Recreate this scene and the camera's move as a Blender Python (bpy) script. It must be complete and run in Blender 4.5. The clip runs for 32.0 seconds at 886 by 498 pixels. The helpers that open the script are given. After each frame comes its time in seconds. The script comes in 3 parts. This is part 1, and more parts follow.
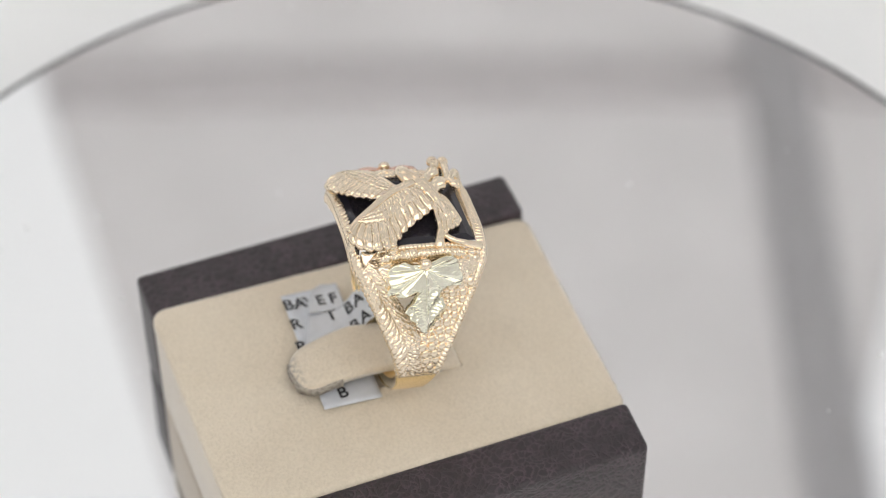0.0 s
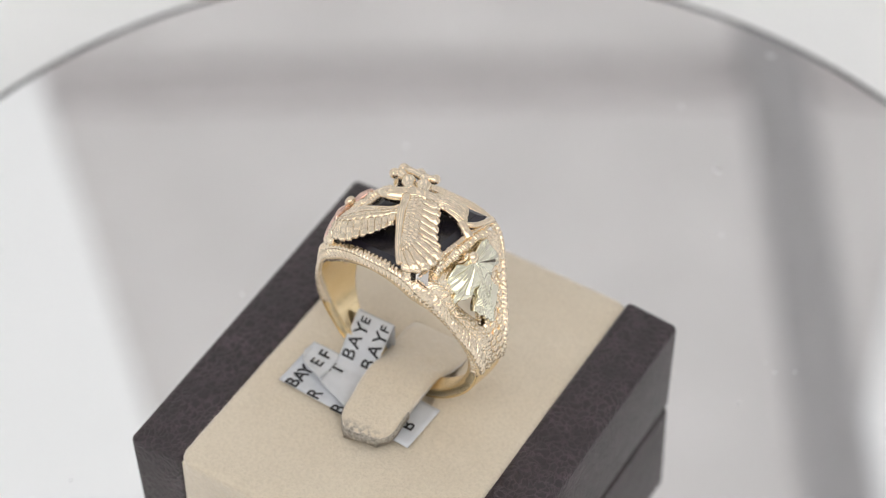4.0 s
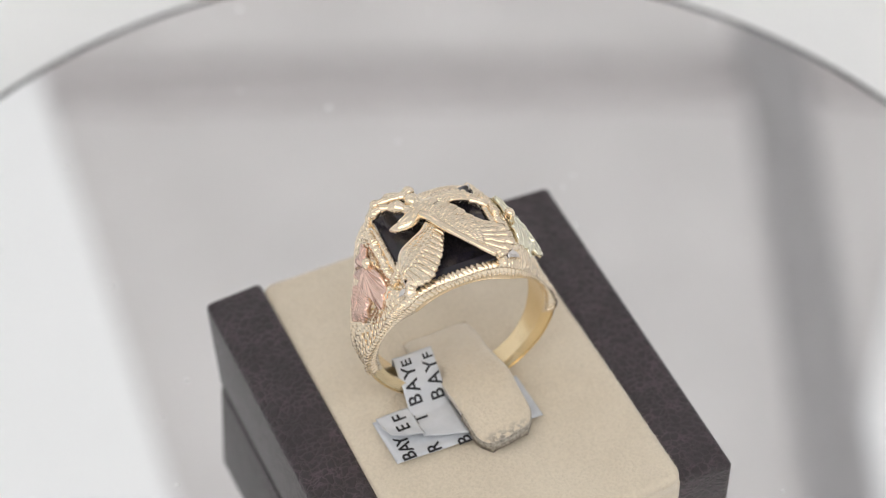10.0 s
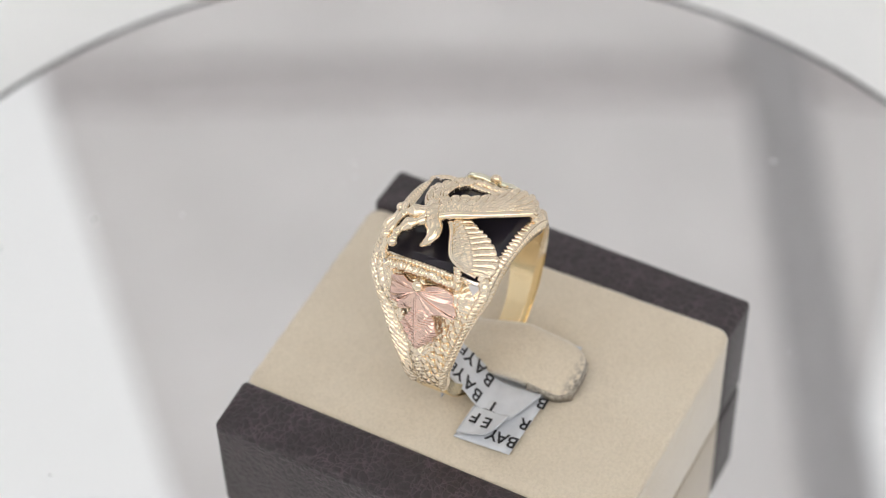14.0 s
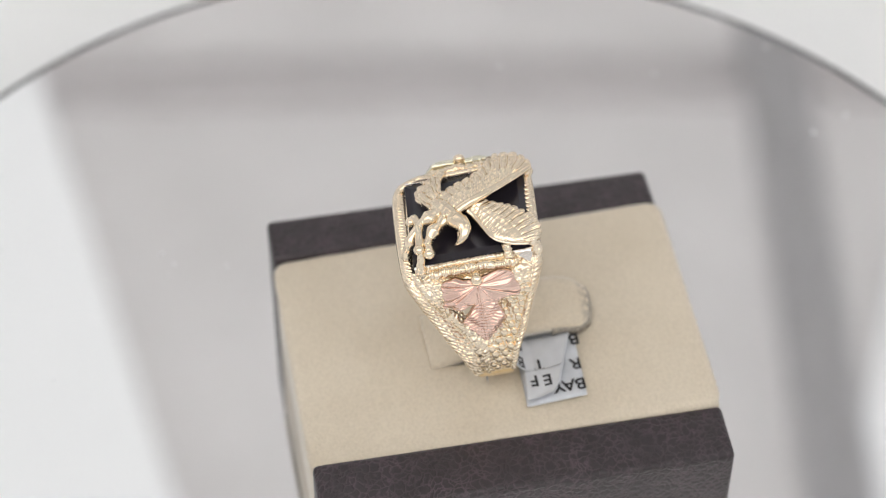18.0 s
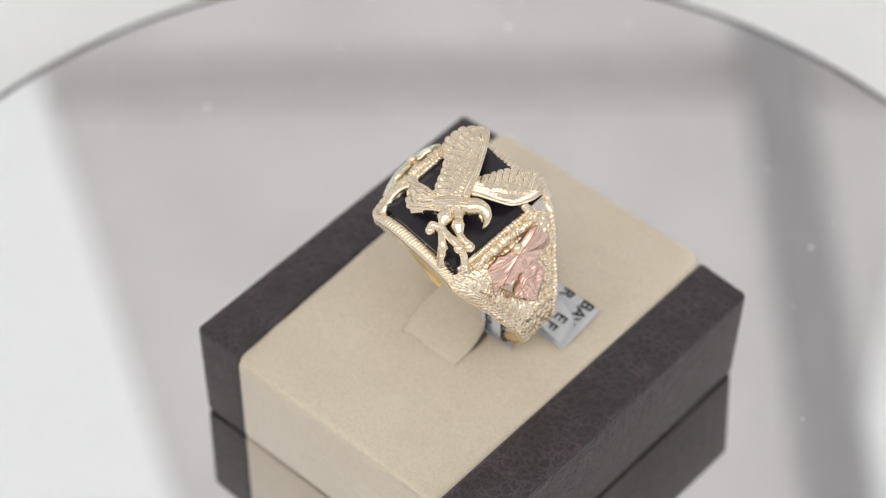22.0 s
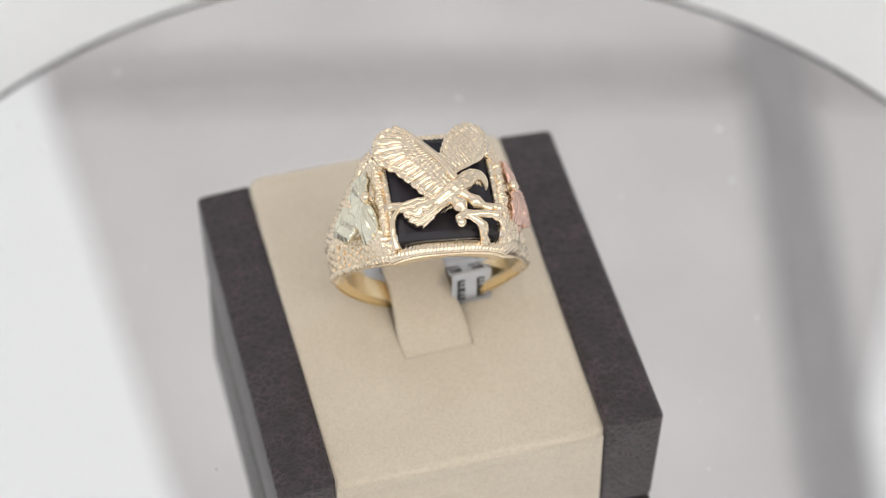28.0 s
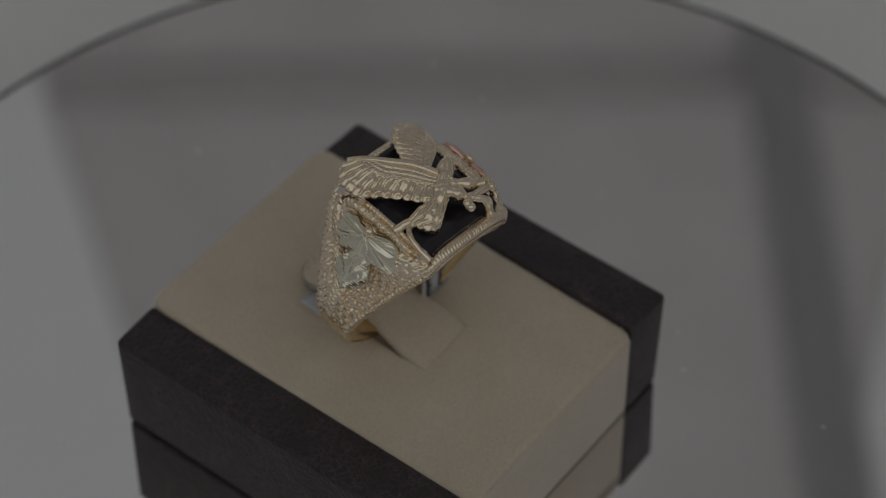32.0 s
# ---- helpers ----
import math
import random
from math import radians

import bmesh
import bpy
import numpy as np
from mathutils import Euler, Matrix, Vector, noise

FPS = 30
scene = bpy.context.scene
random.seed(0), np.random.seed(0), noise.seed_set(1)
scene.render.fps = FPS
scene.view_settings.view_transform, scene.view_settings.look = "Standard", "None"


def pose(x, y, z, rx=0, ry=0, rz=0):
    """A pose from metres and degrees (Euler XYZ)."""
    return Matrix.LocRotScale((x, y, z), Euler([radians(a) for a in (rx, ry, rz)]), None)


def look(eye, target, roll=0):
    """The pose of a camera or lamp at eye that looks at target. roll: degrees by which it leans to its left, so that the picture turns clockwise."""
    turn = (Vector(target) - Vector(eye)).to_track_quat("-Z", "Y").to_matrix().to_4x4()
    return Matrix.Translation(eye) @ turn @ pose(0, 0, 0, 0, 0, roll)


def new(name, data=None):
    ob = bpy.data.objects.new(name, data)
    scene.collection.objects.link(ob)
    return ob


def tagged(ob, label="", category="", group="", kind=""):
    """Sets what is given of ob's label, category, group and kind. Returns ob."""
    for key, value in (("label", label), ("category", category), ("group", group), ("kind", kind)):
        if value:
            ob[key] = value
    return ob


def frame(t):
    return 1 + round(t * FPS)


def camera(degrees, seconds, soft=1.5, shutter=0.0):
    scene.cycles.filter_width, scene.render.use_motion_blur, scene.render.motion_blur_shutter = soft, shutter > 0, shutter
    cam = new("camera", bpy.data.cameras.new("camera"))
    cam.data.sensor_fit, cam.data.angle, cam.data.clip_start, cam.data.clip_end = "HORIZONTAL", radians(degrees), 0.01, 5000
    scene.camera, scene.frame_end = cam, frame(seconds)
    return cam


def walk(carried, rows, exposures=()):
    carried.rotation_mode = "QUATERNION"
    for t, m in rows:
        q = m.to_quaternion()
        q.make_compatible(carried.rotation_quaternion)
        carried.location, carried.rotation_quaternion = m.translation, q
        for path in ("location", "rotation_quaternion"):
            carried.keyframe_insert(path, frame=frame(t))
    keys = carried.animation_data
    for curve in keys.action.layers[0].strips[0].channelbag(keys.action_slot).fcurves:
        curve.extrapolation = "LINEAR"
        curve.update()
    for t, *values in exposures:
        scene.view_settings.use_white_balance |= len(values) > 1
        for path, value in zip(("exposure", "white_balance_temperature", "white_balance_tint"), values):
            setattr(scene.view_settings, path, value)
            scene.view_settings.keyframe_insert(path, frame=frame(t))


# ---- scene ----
MM = 0.001
EYE = Vector((0.0, -0.2, 0.2572))
YAW, PITCH = radians(0.212), radians(48.337)
WAY = Vector((math.sin(YAW) * math.cos(PITCH), math.cos(YAW) * math.cos(PITCH), -math.sin(PITCH)))
cam = camera(19.146, 32.0, 0.42)
cam.data.dof.use_dof, cam.data.dof.focus_distance, cam.data.dof.aperture_fstop = True, 0.293, 18.0
STAND = look(EYE, EYE + WAY, -0.34)
walk(cam, [(0.0, STAND), (32.0, STAND)], exposures=[(0.0, 0.0), (30.75, 0.0), (31.0, -0.27), (31.25, -0.62), (31.5, -1.02), (31.75, -1.6), (32.0, -2.2)])

# ---- light ----
world = bpy.data.worlds.new("studio")
scene.world = world
world.use_nodes = True
world.node_tree.nodes["Background"].inputs[0].default_value = (0.94, 0.97, 1.025, 1)
world.node_tree.nodes["Background"].inputs[1].default_value = 3.55
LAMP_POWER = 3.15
GLOW = 0.437


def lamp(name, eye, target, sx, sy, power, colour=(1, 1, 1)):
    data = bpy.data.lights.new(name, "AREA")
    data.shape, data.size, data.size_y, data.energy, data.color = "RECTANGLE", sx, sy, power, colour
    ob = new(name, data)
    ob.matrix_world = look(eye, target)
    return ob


# added lamp out of view, brightens the stand, ring and sheet
lamp("added_key_light", (0.0, -0.22, 0.545), (0.0, 0.03, 0.0), 1.1, 0.62, LAMP_POWER, (1.0, 0.99, 0.96))


# ---- materials ----
def material(name):
    m = bpy.data.materials.new(name)
    m.use_nodes = True
    t = m.node_tree
    return m, t.nodes, t.links, t.nodes["Principled BSDF"]


def coords(n, l, scale, kind="Object"):
    c = n.new("ShaderNodeTexCoord")
    p = n.new("ShaderNodeMapping")
    p.inputs["Scale"].default_value = scale if isinstance(scale, tuple) else (scale,) * 3
    l.new(c.outputs[kind], p.inputs["Vector"])
    return p.outputs["Vector"]


def noise_tex(n, l, vec, scale, detail=4.0, rough=0.6):
    t = n.new("ShaderNodeTexNoise")
    t.inputs["Scale"].default_value, t.inputs["Detail"].default_value, t.inputs["Roughness"].default_value = scale, detail, rough
    l.new(vec, t.inputs["Vector"])
    return t


def ramp(n, l, src, stops):
    r = n.new("ShaderNodeValToRGB")
    e = r.color_ramp.elements
    while len(e) < len(stops):
        e.new(0.5)
    for k, (p, c) in enumerate(stops):
        e[k].position, e[k].color = p, (*c, 1)
    l.new(src, r.inputs["Fac"])
    return r.outputs["Color"]


def bump(n, l, b, src, strength, dist, under=None):
    k = n.new("ShaderNodeBump")
    k.inputs["Strength"].default_value, k.inputs["Distance"].default_value = strength, dist
    l.new(src, k.inputs["Height"])
    if under:
        l.new(under, k.inputs["Normal"])
    l.new(k.outputs["Normal"], b.inputs["Normal"])
    return k.outputs["Normal"]


def metal(name, c0, c1, rough, grain=0.0):
    m, n, l, b = material(name)
    v = coords(n, l, 1.0)
    big = noise_tex(n, l, v, 260.0, 3.0)
    l.new(ramp(n, l, big.outputs["Fac"], [(0.3, c0), (0.7, c1)]), b.inputs["Base Color"])
    b.inputs["Metallic"].default_value = 1.0
    fine = noise_tex(n, l, v, 2400.0, 3.0)
    mr = n.new("ShaderNodeMapRange")
    mr.inputs["To Min"].default_value, mr.inputs["To Max"].default_value = rough * 0.7, rough * 1.4
    l.new(fine.outputs["Fac"], mr.inputs["Value"])
    l.new(mr.outputs["Result"], b.inputs["Roughness"])
    if grain:
        under = bump(n, l, b, fine.outputs["Fac"], grain, 0.0002)
        worked = noise_tex(n, l, v, 1100.0, 2.0)
        bump(n, l, b, worked.outputs["Fac"], grain * 2, 0.0003, under)
    return m


GOLD = metal("yellow_gold", (0.895, 0.75, 0.555), (0.945, 0.835, 0.665), 0.24, 0.012)
BRIGHT = metal("bright_metal", (0.9, 0.86, 0.82), (0.94, 0.91, 0.88), 0.1)
GOLD_BAND = metal("polished_gold", (0.94, 0.75, 0.45), (0.96, 0.79, 0.5), 0.2, 0.04)
ROSE = metal("rose_gold", (0.83, 0.57, 0.47), (0.9, 0.66, 0.56), 0.22, 0.04)
GREEN = metal("green_gold", (0.85, 0.82, 0.64), (0.92, 0.9, 0.76), 0.16, 0.03)


def make_onyx():
    m, n, l, b = material("onyx")
    v = coords(n, l, 1.0)
    t = noise_tex(n, l, v, 120.0)
    l.new(ramp(n, l, t.outputs["Fac"], [(0.3, (0.017, 0.015, 0.021)), (0.8, (0.025, 0.021, 0.03))]), b.inputs["Base Color"])
    b.inputs["Roughness"].default_value = 0.16
    return m


def make_leather():
    m, n, l, b = material("leatherette")
    v = coords(n, l, 1.0)
    cells = n.new("ShaderNodeTexVoronoi")
    cells.feature = "DISTANCE_TO_EDGE"
    cells.inputs["Scale"].default_value = 1050.0
    warp = noise_tex(n, l, v, 300.0)
    mix = n.new("ShaderNodeMixRGB")
    mix.inputs["Fac"].default_value = 0.0034
    l.new(v, mix.inputs["Color1"])
    l.new(warp.outputs["Color"], mix.inputs["Color2"])
    l.new(mix.outputs["Color"], cells.inputs["Vector"])
    big = noise_tex(n, l, v, 420.0, 5.0)
    tone = ramp(n, l, big.outputs["Fac"], [(0.3, (0.0195, 0.0134, 0.0164)), (0.7, (0.0365, 0.0253, 0.0312))])
    lines = ramp(n, l, cells.outputs["Distance"], [(0.0, (1.0, 1.0, 1.0)), (0.05, (0.55, 0.55, 0.55)), (0.14, (0.0, 0.0, 0.0))])
    patch = noise_tex(n, l, v, 260.0, 3.0)
    some = n.new("ShaderNodeMath")
    some.operation = "MULTIPLY"
    l.new(lines, some.inputs[0])
    l.new(ramp(n, l, patch.outputs["Fac"], [(0.38, (0.25, 0.25, 0.25)), (0.62, (1, 1, 1))]), some.inputs[1])
    net = ramp(n, l, some.outputs[0], [(0.0, (0.8, 0.795, 0.795)), (0.8, (2.5, 2.42, 2.38))])
    worn = n.new("ShaderNodeMixRGB")
    worn.blend_type, worn.inputs["Fac"].default_value = "MULTIPLY", 1.0
    l.new(tone, worn.inputs["Color1"]), l.new(net, worn.inputs["Color2"])
    l.new(worn.outputs["Color"], b.inputs["Base Color"])
    mr = n.new("ShaderNodeMapRange")
    mr.inputs["From Max"].default_value = 0.25
    l.new(cells.outputs["Distance"], mr.inputs["Value"])
    bump(n, l, b, mr.outputs["Result"], 0.4, 0.0002, bump(n, l, b, big.outputs["Fac"], 0.3, 0.0003))
    b.inputs["Sheen Weight"].default_value, b.inputs["Sheen Roughness"].default_value = 0.04, 0.4
    b.inputs["Roughness"].default_value = 0.42
    b.inputs["Specular IOR Level"].default_value = 0.6
    return m


def make_velvet(name="cream_velvet", soiled=False):
    """soiled: the handled end of the tab, with dark worn flecks."""
    m, n, l, b = material(name)
    v = coords(n, l, 1.0)
    big = noise_tex(n, l, v, 90.0, 5.0)
    fine = noise_tex(n, l, v, 2600.0, 3.0)
    c = ramp(n, l, big.outputs["Fac"], [(0.25, (0.694, 0.605, 0.475)), (0.75, (0.762, 0.675, 0.543))])
    f = ramp(n, l, fine.outputs["Fac"], [(0.32, (0.925, 0.92, 0.91)), (0.62, (1.02, 1.02, 1.02))])
    mix = n.new("ShaderNodeMixRGB")
    mix.blend_type = "MULTIPLY"
    mix.inputs["Fac"].default_value = 1.0
    l.new(c, mix.inputs["Color1"])
    l.new(f, mix.inputs["Color2"])
    l.new(mix.outputs["Color"], b.inputs["Base Color"])
    if soiled:
        flecks = noise_tex(n, l, v, 1700.0, 4.0)
        spread = noise_tex(n, l, v, 420.0, 2.0)
        xyz, near, cut, both, dirt = n.new("ShaderNodeSeparateXYZ"), n.new("ShaderNodeMapRange"), n.new("ShaderNodeMapRange"), n.new("ShaderNodeMath"), n.new("ShaderNodeMixRGB")
        l.new(v, xyz.inputs[0])
        near.inputs["From Min"].default_value, near.inputs["From Max"].default_value = -0.0103, -0.0118
        l.new(xyz.outputs["Y"], near.inputs["Value"])
        cut.inputs["From Min"].default_value, cut.inputs["From Max"].default_value = 0.44, 0.56
        l.new(flecks.outputs["Fac"], cut.inputs["Value"])
        both.operation = "MULTIPLY"
        l.new(near.outputs["Result"], both.inputs[0])
        l.new(cut.outputs["Result"], both.inputs[1])
        more = n.new("ShaderNodeMath")
        more.operation = "MULTIPLY"
        l.new(both.outputs[0], more.inputs[0])
        l.new(ramp(n, l, spread.outputs["Fac"], [(0.35, (0.2, 0.2, 0.2)), (0.6, (1, 1, 1))]), more.inputs[1])
        l.new(more.outputs[0], dirt.inputs["Fac"])
        l.new(mix.outputs["Color"], dirt.inputs["Color1"])
        dirt.inputs["Color2"].default_value = (0.2, 0.18, 0.16, 1)
        l.new(dirt.outputs["Color"], b.inputs["Base Color"])
    b.inputs["Roughness"].default_value = 0.95
    b.inputs["Sheen Weight"].default_value, b.inputs["Sheen Roughness"].default_value = 0.75, 0.45
    soft = noise_tex(n, l, v, 330.0, 3.0)
    bump(n, l, b, fine.outputs["Fac"], 0.5, 0.0003, bump(n, l, b, soft.outputs["Fac"], 0.16, 0.0008))
    return m


def plain(name, c0, c1, rough, scale, metallic=0.0, relief=0.1, dist=0.0003):
    m, n, l, b = material(name)
    v = coords(n, l, 1.0)
    t = noise_tex(n, l, v, scale, 6.0)
    l.new(ramp(n, l, t.outputs["Fac"], [(0.3, c0), (0.7, c1)]), b.inputs["Base Color"])
    b.inputs["Roughness"].default_value, b.inputs["Metallic"].default_value = rough, metallic
    bump(n, l, b, t.outputs["Fac"], relief, dist)
    return m


def make_mirror():
    m, n, l, b = material("silvered_mirror")
    v = coords(n, l, 1.0)
    b.inputs["Base Color"].default_value = (0.85, 0.841, 0.833, 1)
    b.inputs["Metallic"].default_value = 1.0
    t = noise_tex(n, l, v, 40.0)
    mr = n.new("ShaderNodeMapRange")
    mr.inputs["To Min"].default_value, mr.inputs["To Max"].default_value = 0.0, 0.03
    l.new(t.outputs["Fac"], mr.inputs["Value"])
    l.new(mr.outputs["Result"], b.inputs["Roughness"])
    return m


def make_glow(name, colour, strength):
    m, n, l, b = material(name)
    b.inputs["Base Color"].default_value = (0.8, 0.8, 0.8, 1)
    b.inputs["Emission Color"].default_value = (*colour, 1)
    b.inputs["Emission Strength"].default_value = strength
    return m


def make_fabric():
    """Thin white cloth: part of the light outside comes through."""
    m, n, l, b = material("tent_fabric")
    v = coords(n, l, 1.0)
    t = noise_tex(n, l, v, 18.0, 5.0)
    c = ramp(n, l, t.outputs["Fac"], [(0.3, (0.661, 0.646, 0.633)), (0.7, (0.711, 0.696, 0.683))])
    d, k, mix = n.new("ShaderNodeBsdfDiffuse"), n.new("ShaderNodeBsdfTranslucent"), n.new("ShaderNodeMixShader")
    mix.inputs[0].default_value = 0.5
    l.new(c, d.inputs["Color"]), l.new(c, k.inputs["Color"])
    l.new(d.outputs[0], mix.inputs[1]), l.new(k.outputs[0], mix.inputs[2])
    l.new(mix.outputs[0], n["Material Output"].inputs["Surface"])
    return m


ONYX, LEATHER, VELVET, MIRROR = make_onyx(), make_leather(), make_velvet(), make_mirror()
TAB_VELVET = make_velvet("soiled_velvet", True)
RIM = plain("dark_rim", (0.05, 0.05, 0.055), (0.09, 0.09, 0.095), 0.35, 300.0)
WHITE_PLASTIC = plain("white_plastic", (0.78, 0.78, 0.77), (0.82, 0.82, 0.81), 0.4, 200.0)
SHEET = plain("white_sheet", (0.945, 0.955, 0.955), (0.965, 0.975, 0.975), 0.8, 30.0, 0.0, 0.05, 0.001)
FABRIC = make_fabric()
TUBE = plain("grey_tube", (0.75, 0.72, 0.725), (0.81, 0.78, 0.785), 0.6, 60.0)
DARK_TUBE = plain("dark_grey_tube", (0.52, 0.515, 0.53), (0.59, 0.585, 0.6), 0.6, 60.0)
# paper base greyed and blued to carry the shade the tag lies in
PAPER = plain("paper", (0.6, 0.62, 0.66), (0.69, 0.71, 0.75), 0.7, 500.0, 0.0, 0.2, 0.0002)
INK = plain("black_ink", (0.015, 0.015, 0.018), (0.03, 0.03, 0.035), 0.6, 900.0)
FRAY = plain("worn_backing", (0.2, 0.18, 0.16), (0.62, 0.56, 0.47), 0.95, 1900.0, 0.0, 0.8, 0.0004)
DIFFUSER = make_glow("lamp_diffuser", (0.93, 0.97, 1.0), GLOW)


# ---- building ----
def part(name, bm, mat, parent=None, label="", smooth=True, scale=MM):
    if scale != 1:
        bmesh.ops.scale(bm, vec=(scale,) * 3, verts=bm.verts)
    bmesh.ops.recalc_face_normals(bm, faces=bm.faces)
    me = bpy.data.meshes.new(name)
    bm.to_mesh(me)
    bm.free()
    me.materials.append(mat)
    if smooth:
        me.polygons.foreach_set("use_smooth", [True] * len(me.polygons))
    ob = new(name, me)
    if parent:
        ob.parent = parent
    if label:
        tagged(ob, label)
    return ob


def block(bm, x0, x1, y0, y1, z0, z1, bevel=0.0, seg=3):
    r = bmesh.ops.create_cube(bm, size=1.0)
    vs = r["verts"]
    for v in vs:
        v.co = Vector(((x0 + x1) / 2 + v.co.x * (x1 - x0), (y0 + y1) / 2 + v.co.y * (y1 - y0), (z0 + z1) / 2 + v.co.z * (z1 - z0)))
    if bevel:
        es = list({e for v in vs for e in v.link_edges})
        bmesh.ops.bevel(bm, geom=es, offset=bevel, segments=seg, profile=0.5, affect="EDGES")
    return bm


def lathe(bm, prof, n=128):
    """A closed ring of (radius, height) turned about z."""
    rings = [[bm.verts.new((r * math.cos(2 * math.pi * k / n), r * math.sin(2 * math.pi * k / n), z)) for k in range(n)] for r, z in prof]
    for a, b in zip(rings, rings[1:]):
        for k in range(n):
            bm.faces.new((a[k], a[(k + 1) % n], b[(k + 1) % n], b[k]))
    return rings


def catmull(pts, n):
    """n points spaced evenly along a smooth line through pts."""
    P = [Vector(p) for p in pts]
    P = [P[0] * 2 - P[1]] + P + [P[-1] * 2 - P[-2]]
    out = []
    for i in range(1, len(P) - 2):
        for k in range(24):
            u = k / 24
            a, b, c, d = P[i - 1:i + 3]
            out.append(0.5 * (2 * b + (c - a) * u + (2 * a - 5 * b + 4 * c - d) * u * u + (3 * b - a - 3 * c + d) * u ** 3))
    out.append(P[-2])
    run = [0.0]
    for a, b in zip(out, out[1:]):
        run.append(run[-1] + (b - a).length)
    res, j = [], 0
    for k in range(n):
        s = run[-1] * k / (n - 1)
        while j < len(run) - 2 and run[j + 1] < s:
            j += 1
        w = (s - run[j]) / max(run[j + 1] - run[j], 1e-9)
        res.append(out[j].lerp(out[j + 1], min(max(w, 0), 1)))
    return res


def tube(bm, pts, radius, n=60, sides=10, twist=0.0, depth=0.0, strands=2, flat=1.0, up=(0, 0, 1), lumps=0.0, grit=0.0):
    """A tube along pts; radius a number or a list along it; twist: turns a millimetre of its strands."""
    P = catmull(pts, n)
    ring, length = [], 0.0
    for i, p in enumerate(P):
        d = (P[min(i + 1, n - 1)] - P[max(i - 1, 0)]).normalized()
        if i:
            length += (p - P[i - 1]).length
        side = d.cross(Vector(up))
        if side.length < 1e-4:
            side = d.cross(Vector((1, 0, 0)))
        side.normalize()
        top = side.cross(d).normalized()
        u = i / (n - 1)
        if isinstance(radius, (int, float)):
            r = radius
        else:
            q = u * (len(radius) - 1)
            k = min(int(q), len(radius) - 2)
            r = radius[k] + (radius[k + 1] - radius[k]) * (q - k)
        row = []
        for k in range(sides):
            a = 2 * math.pi * k / sides
            f = 1 + depth * math.cos(strands * a + 2 * math.pi * twist * length)
            if lumps:
                f += lumps * (noise.noise(p * 1.7 + Vector((math.cos(a), math.sin(a), 0)) * 0.8) + grit * noise.noise(p * 5.5 + Vector((math.cos(a), math.sin(a), 3)) * 0.9))
            row.append(bm.verts.new(p + side * math.cos(a) * r * f + top * math.sin(a) * r * f * flat))
        ring.append(row)
    for a, b in zip(ring, ring[1:]):
        for k in range(sides):
            bm.faces.new((a[k], a[(k + 1) % sides], b[(k + 1) % sides], b[k]))
    for row in (ring[0], ring[-1]):
        bm.faces.new(row)


def ball(bm, c, r, squash=(1, 1, 1), div=2):
    vs = bmesh.ops.create_icosphere(bm, subdivisions=div, radius=1.0)["verts"]
    for v in vs:
        v.co = Vector(c) + Vector((v.co.x * r * squash[0], v.co.y * r * squash[1], v.co.z * r * squash[2]))


def sheet(bm, rows, thick, down=(0, 0, -1)):
    """A solid skin: rows of points on top, the same lowered below, walls between."""
    d = Vector(down) * thick
    top = [[bm.verts.new(p) for p in r] for r in rows]
    low = [[bm.verts.new(Vector(p) + d) for p in r] for r in rows]
    for g, flip in ((top, False), (low, True)):
        for a, b in zip(g, g[1:]):
            for k in range(len(a) - 1):
                q = (a[k], a[k + 1], b[k + 1], b[k])
                bm.faces.new(q[::-1] if flip else q)
    edge = lambda g: g[0] + [r[-1] for r in g[1:]] + g[-1][-2::-1] + [r[0] for r in g[-2:0:-1]]
    A, B = edge(top), edge(low)
    for k in range(len(A)):
        bm.faces.new((A[k], A[(k + 1) % len(A)], B[(k + 1) % len(A)], B[k]))


def fan(bm, outline, centre, height, rings=10, n=120, thick=0.5):
    """A solid skin over a star-shaped outline; height(x, y, rim) gives z, rim is 0 in the middle and 1 at the edge."""
    P = outline if len(outline) >= n else [Vector((*p, 0)) for p in outline]
    P = [Vector((p[0], p[1], 0)) for p in P]
    c = Vector((*centre, 0))
    loops, lows = [], []
    for k in range(1, rings + 1):
        u = k / rings
        loops.append([bm.verts.new((q.x, q.y, height(q.x, q.y, u))) for q in (c + (p - c) * u for p in P)])
    mid = bm.verts.new((c.x, c.y, height(c.x, c.y, 0)))
    m = len(P)
    for k in range(m):
        bm.faces.new((mid, loops[0][k], loops[0][(k + 1) % m]))
    for a, b in zip(loops, loops[1:]):
        for k in range(m):
            bm.faces.new((a[k], b[k], b[(k + 1) % m], a[(k + 1) % m]))
    low = [bm.verts.new((v.co.x, v.co.y, v.co.z - thick)) for v in loops[-1]]
    lm = bm.verts.new((c.x, c.y, mid.co.z - thick))
    for k in range(m):
        bm.faces.new((loops[-1][k], low[k], low[(k + 1) % m], loops[-1][(k + 1) % m]))
        bm.faces.new((lm, low[(k + 1) % m], low[k]))


def dense(pts, per=6):
    out = []
    for a, b in zip(pts, pts[1:] + pts[:1]):
        out += [Vector((*a, 0)).lerp(Vector((*b, 0)), k / per) for k in range(per)]
    return out


